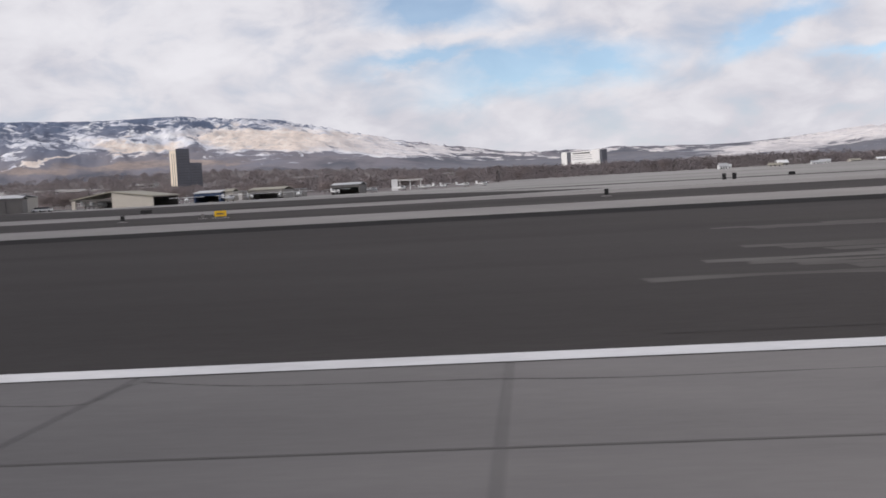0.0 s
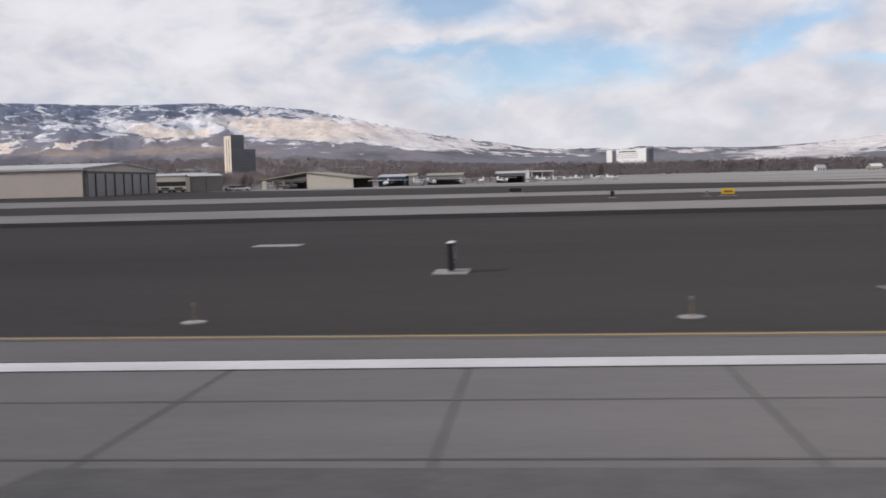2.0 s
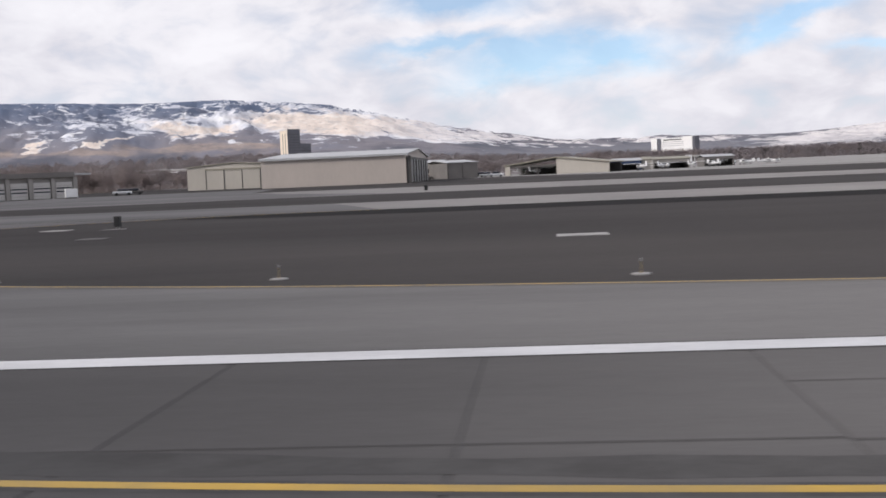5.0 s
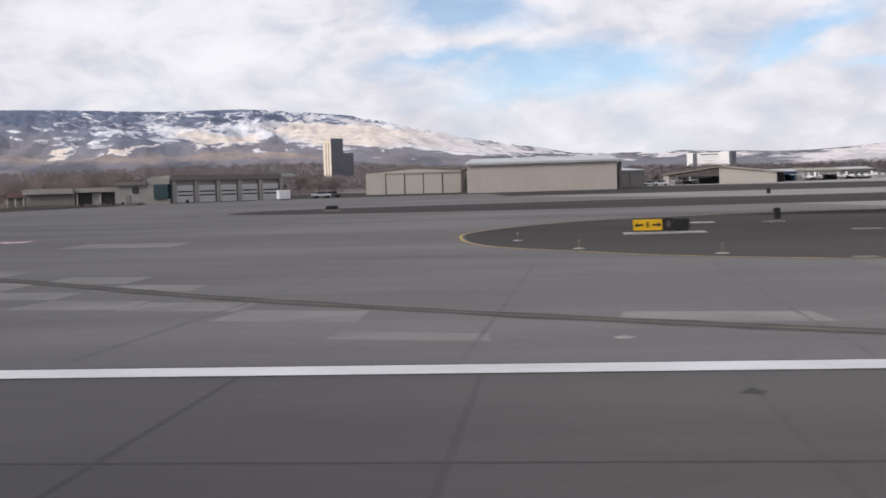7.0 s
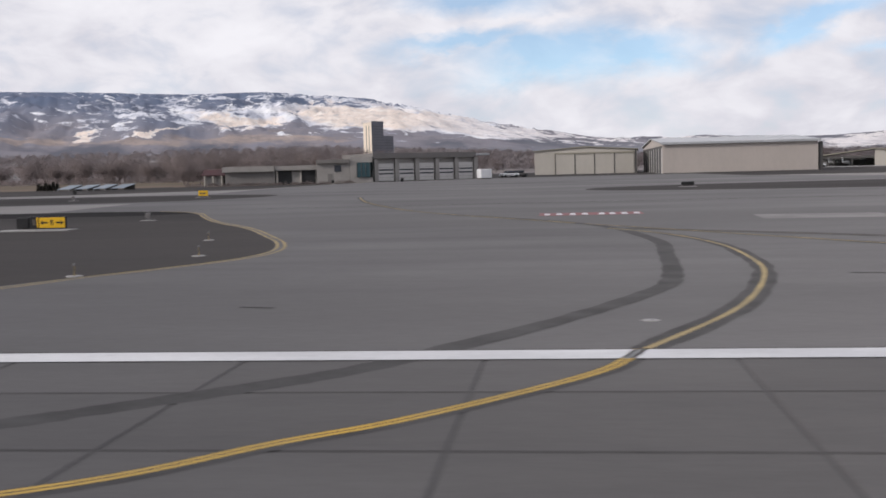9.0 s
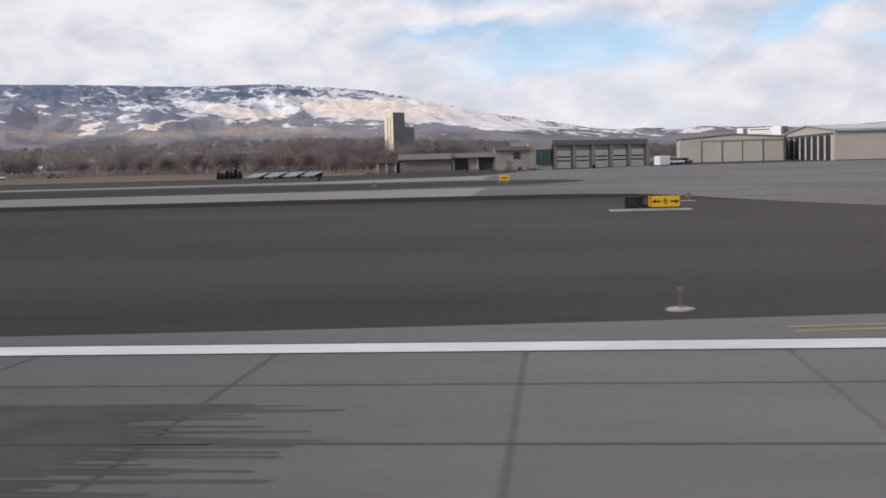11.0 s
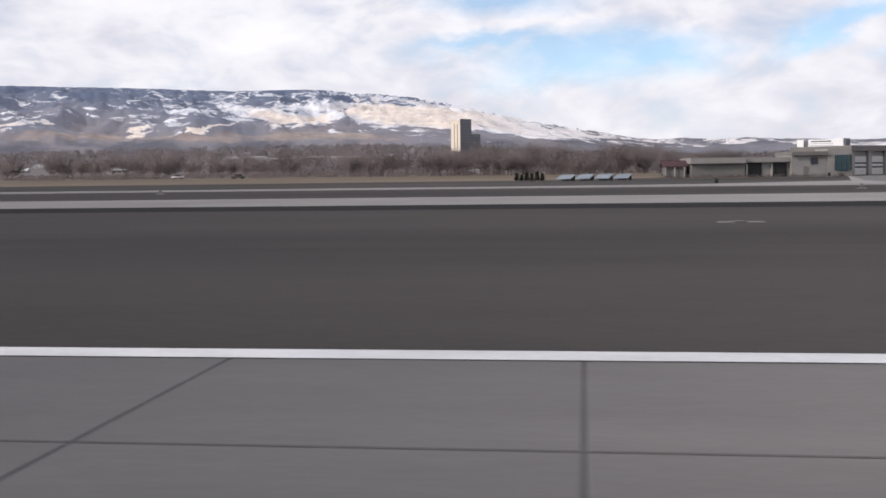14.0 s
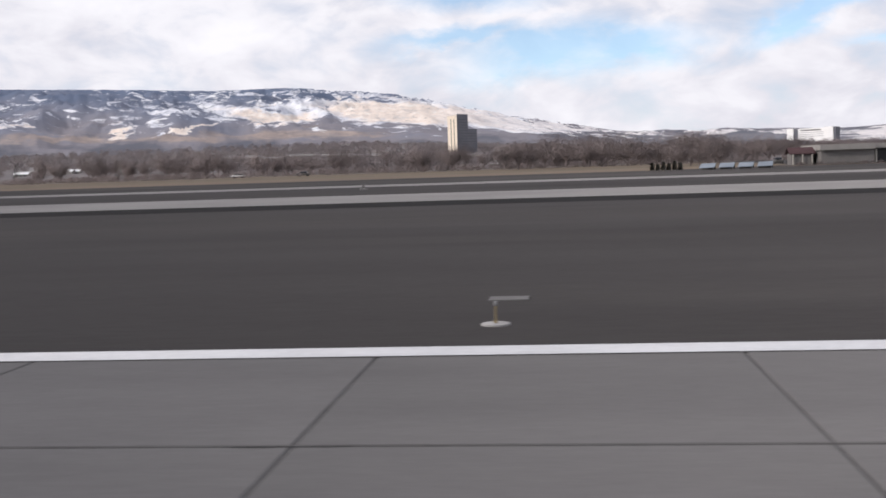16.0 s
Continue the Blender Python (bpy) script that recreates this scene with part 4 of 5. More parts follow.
def open_shed():
    """The wide low gabled hangar, part walled, part open."""
    h = thing("open_hangar", "wide low tan hangar with an open dark bay", "hangar", pose(-147.7, 326.5, gz(320) - 0.15, 0, 0, -22.4))
    w, d = 34.2, 12.0
    part("roof", roof_sheets(w, d, 3.1, 5.1, 0.4, 0.3, False), M_ROOFT, h, "low tan gabled roof")
    wall = bmesh.new()
    pts = [(17.1, 0), (34.0, 0), (34.0, 3.0), (25.6, 4.0), (17.1, 5.0)]
    lo, hi = [wall.verts.new((x, 0.2, z)) for x, z in pts], [wall.verts.new((x, 0.6, z)) for x, z in pts]
    wall.faces.new(lo), wall.faces.new(hi[::-1])
    for i in range(5):
        wall.faces.new((lo[i], lo[(i + 1) % 5], hi[(i + 1) % 5], hi[i]))
    bmesh.ops.recalc_face_normals(wall, faces=wall.faces[:])
    part("wall", wall, M_CREAM, h, "tan metal front wall")
    part("wall", boxed(0.2, w - 0.2, d - 0.5, d - 0.1, 0, 3.0), M_TRIM, h, "dark rear wall")
    part("wall", boxed(-0.1, 1.6, 0.0, 0.4, 0, 3.0), M_CREAM, h)
    for x in (5.4, 10.6):
        part("post", boxed(x, x + 0.3, 0.1, 0.4, 0, 3.2), M_TRIM, h)
    part("header", boxed(1.6, 17.0, 0.15, 0.45, 2.5, 3.2), M_TRIM, h)
    return h


open_shed()


def block_hangar(x, y, w, d, hgt, material, roof, label, doors=0, open_front=False, turn=0.0):
    h = thing("hangar", label, "hangar", oriented(None, x, y, turn, -0.1))
    if open_front:
        part("wall", boxed(0, w, d - 0.4, d, 0, hgt), M_STONE, h)
        part("wall", boxed(0, 0.4, 0, d - 0.42, 0, hgt), material, h)
        part("wall", boxed(w - 0.4, w, 0, d - 0.42, 0, hgt), material, h)
        part("header", boxed(0.42, w - 0.42, 0, 0.4, hgt - 0.9, hgt), material, h)
    else:
        part("wall", boxed(0, w, 0, d, 0, hgt), material, h)
    part("roof", roof_sheets(w, d, hgt, hgt + 0.8, 0.3, 0.18), roof, h)
    for k in range(doors):
        s = (w - 0.6) / doors
        leaf = part("door_leaf", boxed(0.4 + k * s, 0.2 + (k + 1) * s, -0.12, -0.01, 0.05, hgt - 0.8), material, h)
        part("jamb", boxed(0.22 + k * s, 0.38 + k * s, -0.2, -0.01, 0.02, hgt - 0.7), M_TRIM, leaf)
    return h


block_hangar(-164.0, 304.0, 9.5, 26, 4.7, M_STONE_D, M_ROOFG, "dark grey metal hangar with closed doors", 2, turn=22)
shop = block_hangar(-188.0, 322.0, 21.0, 22, 5.2, M_CREAM, M_ROOFG, "pale workshop hangar with a dark window band", 0)
part("window_band", boxed(0.5, 20.5, -0.06, -0.01, 2.0, 3.4), M_DARK, shop)
block_hangar(-113.0, 345.0, 9.0, 16, 3.2, M_BLUE, M_ROOFG, "blue metal aircraft shelter with an open front", 0, True)
block_hangar(-103.2, 348.0, 2.6, 8, 3.4, M_CREAM, M_ROOFT, "small cream store between the shelters")
block_hangar(-98.6, 362.0, 12.5, 16, 3.3, M_STONE, M_ROOFT, "low aircraft shelter with an open front and tan roof", 0, True)
block_hangar(-76.0, 400.0, 11.0, 18, 3.6, M_STONE_D, M_ROOFG, "low grey aircraft shelter with an open front", 0, True)
for k in range(8):
    row = thing("storage_hangar", "narrow pale storage hangar with a white door", "hangar", oriented(None, -108.0 + 0.25 * k, 374.0 + 7.5 * k, 0, -0.05), group="row of narrow storage hangars") if k == 0 else copy_thing(row, oriented(None, -108.0 + 1.6 * k, 374.0 + 7.5 * k, 0, -0.05))
    if k == 0:
        part("wall", boxed(0, 4.4, 0.1, 7, 0, 3.2), M_STONE, row)
        part("door", boxed(0.5, 3.9, -0.05, 0.09, 0.05, 2.7), M_DOORW, row, "white door")
        part("roof", boxed(-0.2, 4.6, -0.2, 7.2, 3.22, 3.45), M_ROOFG, row)

kiosk = thing("fuel_canopy", "white-columned fuel canopy with a flat pale roof", "canopy", oriented(None, -67.5, 519.0, 0, -0.05))
part("tower", boxed(0, 3.0, 0, 3, 0, 5.6), M_SIGNW, kiosk, "white column tower")
part("roof", boxed(3.4, 15, -1, 6, 4.6, 5.4), M_DOORW, kiosk, "flat pale roof")
for x in (4.0, 9.0, 14.2):
    part("post", boxed(x, x + 0.4, 0, 0.4, 0, 4.6), M_SIGNW, kiosk)


def lathe(bm, profile, seg=8):
    """A turned body about z from (radius, height) pairs."""
    rings = [[bm.verts.new((r * math.cos(2 * math.pi * i / seg), r * math.sin(2 * math.pi * i / seg), z)) for i in range(seg)] for r, z in profile]
    for a, b in zip(rings, rings[1:]):
        for i in range(seg):
            bm.faces.new((a[i], a[(i + 1) % seg], b[(i + 1) % seg], b[i]))
    bm.faces.new(rings[-1])
    bm.faces.new(rings[0][::-1])
    return bm


def light_aircraft():
    a = thing("light_aircraft", "small white parked propeller aircraft", "aircraft", oriented(None, -95, 352, 30), group="parked light aircraft")
    body = lathe(bmesh.new(), [(0.12, -1.2), (0.5, -0.9), (0.62, 0.2), (0.6, 1.2), (0.35, 3.2), (0.12, 5.4)], 10)
    bmesh.ops.rotate(body, verts=body.verts[:], cent=(0, 0, 0), matrix=Matrix.Rotation(radians(-90), 3, "X"))
    bmesh.ops.translate(body, verts=body.verts[:], vec=(0, 0, 1.25))
    part("fuselage", body, M_SIGNW, a)
    part("wing", boxed(-5.3, 5.3, 0.0, 1.5, 1.95, 2.1, bevel=0.05), M_SIGNW, a)
    part("tailplane", boxed(-1.7, 1.7, 4.6, 5.4, 1.25, 1.33, bevel=0.02), M_SIGNW, a)
    part("fin", boxed(-0.05, 0.05, 4.4, 5.5, 1.3, 2.6, bevel=0.02), M_SIGNW, a)
    part("cabin_glass", boxed(-0.5, 0.5, -0.1, 1.2, 1.6, 1.94, bevel=0.1), M_GLASS, a)
    part("propeller", boxed(-0.9, 0.9, -1.32, -1.22, 1.2, 1.32), M_BLACK, a)
    for x, y in ((-1.0, 0.9), (1.0, 0.9), (0, -0.8)):
        part("wheel", boxed(x - 0.08, x + 0.08, y - 0.2, y + 0.2, 0, 0.42, bevel=0.07), M_BLACK, a)
        part("strut", boxed(x * 0.8 - 0.05, x * 0.8 + 0.05, y - 0.05, y + 0.05, 0.3, 1.1), M_SIGNW, a)
    return a


plane = light_aircraft()
for x, y, turn in ((-98, 338, 160), (-86, 356, 10), (-80, 357, 200), (-72, 392, 40), (-62, 420, 120), (-56, 470, 70), (-48, 480, 250), (-40, 505, 30), (-30, 512, 100), (-52, 500, 10), (-22, 530, 60),
                   (-142.1, 330.0, 160), (-137.6, 328.2, 150), (-107, 318, 200), (-118, 342, 20)):
    copy_thing(plane, oriented(None, x, y, turn))


def car(material, x, y, turn, label):
    c = thing("car", label, "car", oriented(None, x, y, turn), group="parked cars")
    part("body", boxed(-2.2, 2.2, -0.88, 0.88, 0.3, 0.95, bevel=0.15), material, c)
    part("cabin", boxed(-1.2, 1.3, -0.78, 0.78, 0.96, 1.5, bevel=0.22), M_GLASS, c)
    for wx in (-1.4, 1.4):
        for wy in (-0.82, 0.82):
            part("wheel", boxed(wx - 0.32, wx + 0.32, wy - 0.1, wy + 0.1, 0, 0.64, bevel=0.1), M_BLACK, c)
    return c


white_car = car(M_SIGNW, -180, 318, 0, "white car parked by the hangars")
for x, y, turn in ((-150, 312, 5), (-153, 314, 0), (-455, 345, 0), (-500, 380, 0), (-236, 236, 30), (-540, 430, 0), (-590, 450, 0)):
    copy_thing(white_car, oriented(None, x, y, turn))
dark_car = car(M_TRIM, -155, 318, 0, "dark car parked by the hangars")
for x, y, turn in ((-176, 316, 0), (-172, 317, 0), (-234, 238, 20), (-430, 334, 0), (-560, 430, 0), (-298, 236, 90)):
    copy_thing(dark_car, oriented(None, x, y, turn))

# pale blue sloped shelters and clipped evergreens on the far side of the apron road
for k in range(4):
    m = oriented(None, -321.6 + 3.5 * k, 186.0 + 0.3 * k, 0)
    if k == 0:
        shelter = thing("low_shelter", "low shelter with a pale blue sloped roof", "shelter", m, group="pale blue shelters")
        slope = bmesh.new()
        q = [(0, 0, 0.3), (2.7, 0, 0.34), (3.6, 4.0, 1.1), (0.9, 4.0, 1.05)]
        lo, hi = [slope.verts.new(p) for p in q], [slope.verts.new((x, y, z + 0.1)) for x, y, z in q]
        slope.faces.new(lo[::-1]), slope.faces.new(hi)
        for i in range(4):
            slope.faces.new((lo[i], lo[(i + 1) % 4], hi[(i + 1) % 4], hi[i]))
        part("roof", slope, mat("pale_blue_roof", (0.27, 0.305, 0.345), (0.20, 0.23, 0.265), 0.3, 0.75, 0.0, spec=0.1), shelter)
        part("wall", boxed(0.95, 3.5, 3.7, 3.85, 0, 1.0), M_TRIM, shelter)
        for x in (0.1, 2.5):
            part("post", boxed(x, x + 0.12, 0.1, 0.22, 0, 0.34), M_STEEL, shelter)
    else:
        copy_thing(shelter, m)


# ---- airfield signs, lights and pads ----
def letters(text, size, material, parent, m):
    cu = bpy.data.curves.new("letter", "FONT")
    cu.body, cu.size, cu.extrude, cu.align_x, cu.align_y = text, size, 0.004, "CENTER", "CENTER"
    tmp = bpy.data.objects.new("letter", cu)
    scene.collection.objects.link(tmp)
    me = bpy.data.meshes.new_from_object(tmp.evaluated_get(bpy.context.evaluated_depsgraph_get()))
    bpy.data.objects.remove(tmp)
    me.materials.clear()
    me.materials.append(material)
    ob = new("letter", me)
    ob.parent = parent
    ob.matrix_basis = m
    return ob


def arrow(parent, x, z, y, way):
    bm = bmesh.new()
    pts = [(0.28, 0), (0.08, 0.14), (0.08, 0.05), (-0.25, 0.05), (-0.25, -0.05), (0.08, -0.05), (0.08, -0.14)]
    vs = [bm.verts.new((x + way * px, y, z + pz)) for px, pz in pts]
    f = bm.faces.new(vs)
    f.normal_update()
    if f.normal.y > 0:
        f.normal_flip()
    return part("arrow", bm, M_BLACK, parent)


def guidance_sign(x, y, black_first):
    """A lit taxiway sign: a yellow arrow panel and black panels in a row, on legs over a long pad."""
    s = thing("taxiway_sign", "yellow arrow sign lettered B beside black panels on a pale pad", "sign", oriented(None, x, y, 0))
    part("pad", boxed(-2.4, 2.4, -1.2, 0.6, -0.05, 0.05), M_PAD, s, "pale concrete pad")
    ox = 0.08 if black_first else -1.8
    panel = part("yellow_panel", boxed(ox, ox + 1.72, -0.12, 0.12, 0.16, 0.82, bevel=0.02), M_SIGNY, s, "yellow panel with black arrows")
    part("panel_frame", boxed(ox - 0.03, ox + 1.75, -0.08, 0.14, 0.12, 0.86), M_BLACK, panel)
    letters("B", 0.46, M_BLACK, panel, pose(ox + 0.86, -0.13, 0.49, 90, 0, 0))
    arrow(panel, ox + 0.34, 0.49, -0.128, -1)
    arrow(panel, ox + 1.38, 0.49, -0.128, 1)
    bx = -0.56 if black_first else -0.04
    small = part("location_panel", boxed(bx, bx + 0.6, -0.13, 0.13, 0.13, 0.88, bevel=0.02), M_BLACK, s, "black panel with a yellow letter")
    part("letter_bar", boxed(bx + 0.2, bx + 0.42, -0.142, -0.132, 0.34, 0.72), M_FADED, small)
    if black_first:
        part("end_strip", boxed(bx + 0.49, bx + 0.58, -0.142, -0.132, 0.2, 0.84), M_SIGNY, small)
    ex = -1.5 if black_first else 0.6
    part("black_panel", boxed(ex, ex + 0.92, -0.13, 0.13, 0.12, 0.86, bevel=0.08), M_BLACK, s, "plain black panel")
    for lx in (-1.2, -0.3, 0.6, 1.3):
        part("leg", boxed(lx - 0.03, lx + 0.03, -0.04, 0.04, 0.05, 0.14), M_STEEL, s)
    return s


guidance_sign(-175.25, 48.4, False)
guidance_sign(-257.05, 49.0, True)


def distance_sign(x, y, digit):
    s = thing("distance_sign", "black runway distance sign with white figures on a pale pad", "sign", oriented(None, x, y, 0))
    part("pad", boxed(-0.58, 0.58, -0.95, 0.95, -0.05, 0.05), M_PAD, s, "pale concrete pad")
    cab = part("cabinet", boxed(-0.09, 0.09, -0.5, 0.5, 0.1, 1.0, bevel=0.03), M_BLACK, s, "black sign cabinet")
    part("top_cap", boxed(-0.10, 0.10, -0.52, 0.52, 1.0, 1.04, bevel=0.015), M_SIGNW, cab)
    if digit:
        letters(digit, 0.85, M_SIGNW, cab, pose(0.097, 0.0, 0.55, 90, 0, 90))
    part("figure_bar", boxed(-0.102, -0.094, -0.2, 0.2, 0.25, 0.85), M_SIGNW, cab)
    for ly in (-0.4, 0.4):
        part("leg", boxed(-0.05, 0.05, ly - 0.05, ly + 0.05, 0.05, 0.10), M_STEEL, s)
    return s


distance_sign(-62.0, 18.5, "4")
distance_sign(-291.75, 17.6, "")

mandatory = thing("taxiway_sign", "small yellow and black sign seen edge-on over a pad", "sign", oriented(None, -98.15, 15.2, 0))
part("pad", boxed(-0.68, 0.68, -0.8, 0.8, -0.05, 0.06), M_PAD, mandatory, "pale concrete pad")
cabinet = part("cabinet", boxed(-0.12, 0.10, -0.36, 0.36, 0.08, 0.62, bevel=0.02), M_BLACK, mandatory, "black sign cabinet")
part("yellow_panel", boxed(0.102, 0.12, -0.34, 0.34, 0.11, 0.60), M_SIGNY, cabinet, "yellow panel")
part("top_cap", boxed(-0.13, 0.11, -0.37, 0.37, 0.625, 0.645), M_SIGNW, cabinet)


def edge_light(x, y):
    s = thing("edge_light", "yellow taxiway edge light stake on a concrete disc", "runway light", oriented(None, x, y, 0), group="edge lights along the pavement")
    part("base_disc", lathe(bmesh.new(), [(0.27, -0.03), (0.27, 0.03), (0.25, 0.04)], 20), M_PAD, s, "round concrete base")
    part("stake", lathe(bmesh.new(), [(0.035, 0.04), (0.03, 0.09), (0.017, 0.11), (0.017, 0.36)], 8), M_WORN_Y, s, "yellow stake")
    part("lamp", lathe(bmesh.new(), [(0.025, 0.36), (0.032, 0.39), (0.03, 0.43), (0.015, 0.45)], 8), M_STEEL, s, "small lamp head")
    return s


LIGHTS = [(-12.45, 2.4), (-33.92, 4.24), (-44.82, 4.45), (-55.92, 4.86), (-66.52, 5.07), (-77.72, 5.07), (-88.32, 5.69), (-99.23, 6.74), (-110.03, 8.41), (-120.74, 10.29), (-133.25, 12.28), (-143.96, 14.72), (-154.48, 17.29), (-164.6, 22.8), (-174.8, 28.5), (-180.6, 34.3),
          (-183.8, 43.6), (-239.17, 15.46), (-243.63, 7.16), (-238.0, 24.1), (-241.2, 35.0), (-249.65, 3.6), (-260.22, 3.42), (-275.51, 2.5), (-307.05, 2.09), (-348.15, 2.1), (-388.61, 1.99)]
lamp_post = edge_light(*LIGHTS[0])
for x, y in LIGHTS[1:]:
    copy_thing(lamp_post, oriented(None, x, y, 0))


def pad(x, y, w, d, label="flat pale concrete pad flush with the asphalt"):
    return tagged(mesh_ob("concrete_pad", boxed(x - w / 2, x + w / 2, y - d / 2, y + d / 2, gz(y) - 0.04, gz(y) + 0.03, bevel=0.01), M_PAD if w > 1.75 else M_PALE), label, "pad", group="flush concrete pads")


for x, y, w, d in ((-49.95, 10.6, 0.9, 0.9), (-72.5, 37.4, 2.4, 1.7), (-134.1, 33.1, 2.4, 1.7), (-171.7, 59.9, 2.0, 1.6), (-163.7, 47.4, 1.7, 1.4), (-170.1, 24.5, 0.9, 1.0), (-293.33, 6.7, 0.14, 0.2),
                   (-348.1, 6.4, 0.9, 0.7), (-167.1, 58.4, 1.0, 1.0)):
    pad(x, y, w, d)
for dx in (-0.85, 0.85):
    pad(-307.4 + dx, 47.2, 0.9, 1.6)
pad(-307.4, 48.3, 0.7, 0.4)

disc = thing("pavement_light", "flush white ringed pavement light", "runway light", pose(-291.55, -0.02, gz(0.0)))
part("ring", lathe(bmesh.new(), [(0.38, -0.02), (0.38, 0.03), (0.34, 0.04)], 24), M_PAD, disc, "white concrete ring")
part("cover", lathe(bmesh.new(), [(0.15, 0.041), (0.15, 0.06), (0.12, 0.065)], 16), M_STEEL, disc, "steel cover")
spot = thing("pavement_light", "small flush pavement light with a pale collar", "runway light", pose(-221.93, 3.1, gz(3.1) + 0.012))
part("ring", lathe(bmesh.new(), [(0.17, -0.01), (0.17, 0.012), (0.14, 0.016)], 20), M_PAD, spot)
part("cover", lathe(bmesh.new(), [(0.07, 0.017), (0.07, 0.03)], 12), M_STEEL, spot)
for x, y in ((-180.5, 2.6), (-171.4, 0.0)):
    copy_thing(spot, pose(x, y, gz(y) + 0.012))


def marker(x, y, w, hgt, material, label, name="marker_post", thick=0.25):
    s = thing(name, label, "sign", oriented(None, x, y, 0))
    part("panel", boxed(-w / 2, w / 2, -thick / 2, thick / 2, 0.18, hgt, bevel=0.03), material, s)
    part("leg", boxed(-w / 2 + 0.05, -w / 2 + 0.12, -0.04, 0.04, 0, 0.18), M_STEEL, s)
    part("leg", boxed(w / 2 - 0.12, w / 2 - 0.05, -0.04, 0.04, 0, 0.18), M_STEEL, s)
    part("pad", boxed(-w / 2 - 0.3, w / 2 + 0.3, -0.4, 0.4, -0.04, 0.03), M_PAD, s)
    return s


for x, y, w in ((-37.34, 112.0, 1.45), (-269.0, 117.0, 1.2), (55.7, 138.0, 1.6)):
    ys = marker(x, y, w, 0.85, M_SIGNY, "yellow taxiway sign beside the far taxiway", "taxiway_sign")
    part("text_bar", boxed(-w * 0.32, w * 0.32, -0.14, -0.13, 0.42, 0.58), M_TRIM, ys)
for x, y, w, hgt in ((-50.5, 114.6, 0.45, 0.8), (-63.1, 158.4, 1.9, 0.75), (-297.7, 142.3, 0.5, 0.8), (-255.4, 197.7, 0.6, 0.9), (-152.4, 136.2, 0.5, 0.9), (-208.9, 115.1, 1.5, 0.6),
                     (34.9, 182.7, 0.7, 1.3), (36.7, 182.7, 0.7, 1.3), (-269.9, 200.1, 0.5, 0.8), (50.6, 198.9, 1.2, 0.8), (9.2, 115.6, 0.5, 0.9)):
    marker(x, y, w, hgt, M_BLACK, "black-backed airfield sign on short legs", "airfield_sign")
for x, y in ((-39.7, 112.5), (-284.7, 113.7), (-372.0, 121.3), (-253.6, 58.8)):
    marker(x, y, 0.34, 0.58, M_TAXI, "pale airfield marker on a small pad", "airfield_marker")
marker(-166.6, 58.8, 0.4, 0.95, M_BLACK, "black boxy airfield sign over a pale pad", "airfield_sign", 0.5)

# ---- wear on the pavements ----
def patch(name, pts, lift, material, label):
    return tagged(mesh_ob(name, sheet(pts, lift), material), label, "pavement", kind="structure")


for x0, x1, y0, y1 in ((-186.3, -183.0, 2.7, 3.9), (-189.8, -186.2, 6.3, 8.7), (-193.2, -189.75, 9.1, 11.3), (-196.7, -193.15, 10.0, 12.5), (-200.2, -196.65, 13.4, 15.9), (-203.7, -200.15, 17.0, 20.4), (-207.2, -203.65, 23.3, 27.0), (-210.6, -207.15, 24.4, 28.4),
                       (-196.7, -193.2, 15.6, 18.0), (-200.5, -196.8, 19.4, 22.4), (-180.4, -176.1, 5.0, 6.9), (-212.2, -204.7, 46.1, 50.6)):
    patch("repair_panel", [(x0, y0 + 0.3), (x1, y0 - 0.3), (x1 - 0.1, y1 - 0.35), (x0 + 0.15, y1 + 0.35)], 0.0148, M_PATCH, "lighter repaired concrete panel")
patch("repair_panel", [(-170.81, -0.32), (-65.91, -0.32), (-97.92, 3.73), (-117.23, 6.42), (-138.24, 10.18), (-149.96, 13.55), (-158.48, 17.18), (-164.2, 20.2), (-170.9, 23.2)], 0.0142, M_PALE, "paler older concrete panel of the exit")
for x, y0, y1, lean in ((-157.52, -0.13, 16.0, -1.2), (-163.82, -0.13, 19.0, -0.4), (-176.72, -0.03, 24.0, 0.8), (-183.32, -0.03, 26.0, 0.8), (-190.32, -0.03, 30.0, 0.6)):
    tagged(mesh_ob("pavement_seam", ribbon(rounded([(x, y0), (x + lean * 0.5, (y0 + y1) / 2), (x + lean, y1)], 12), 0.07, 0.0158, 0.5), M_STAIN), "faint seam across the exit pavement", "marking", kind="structure")
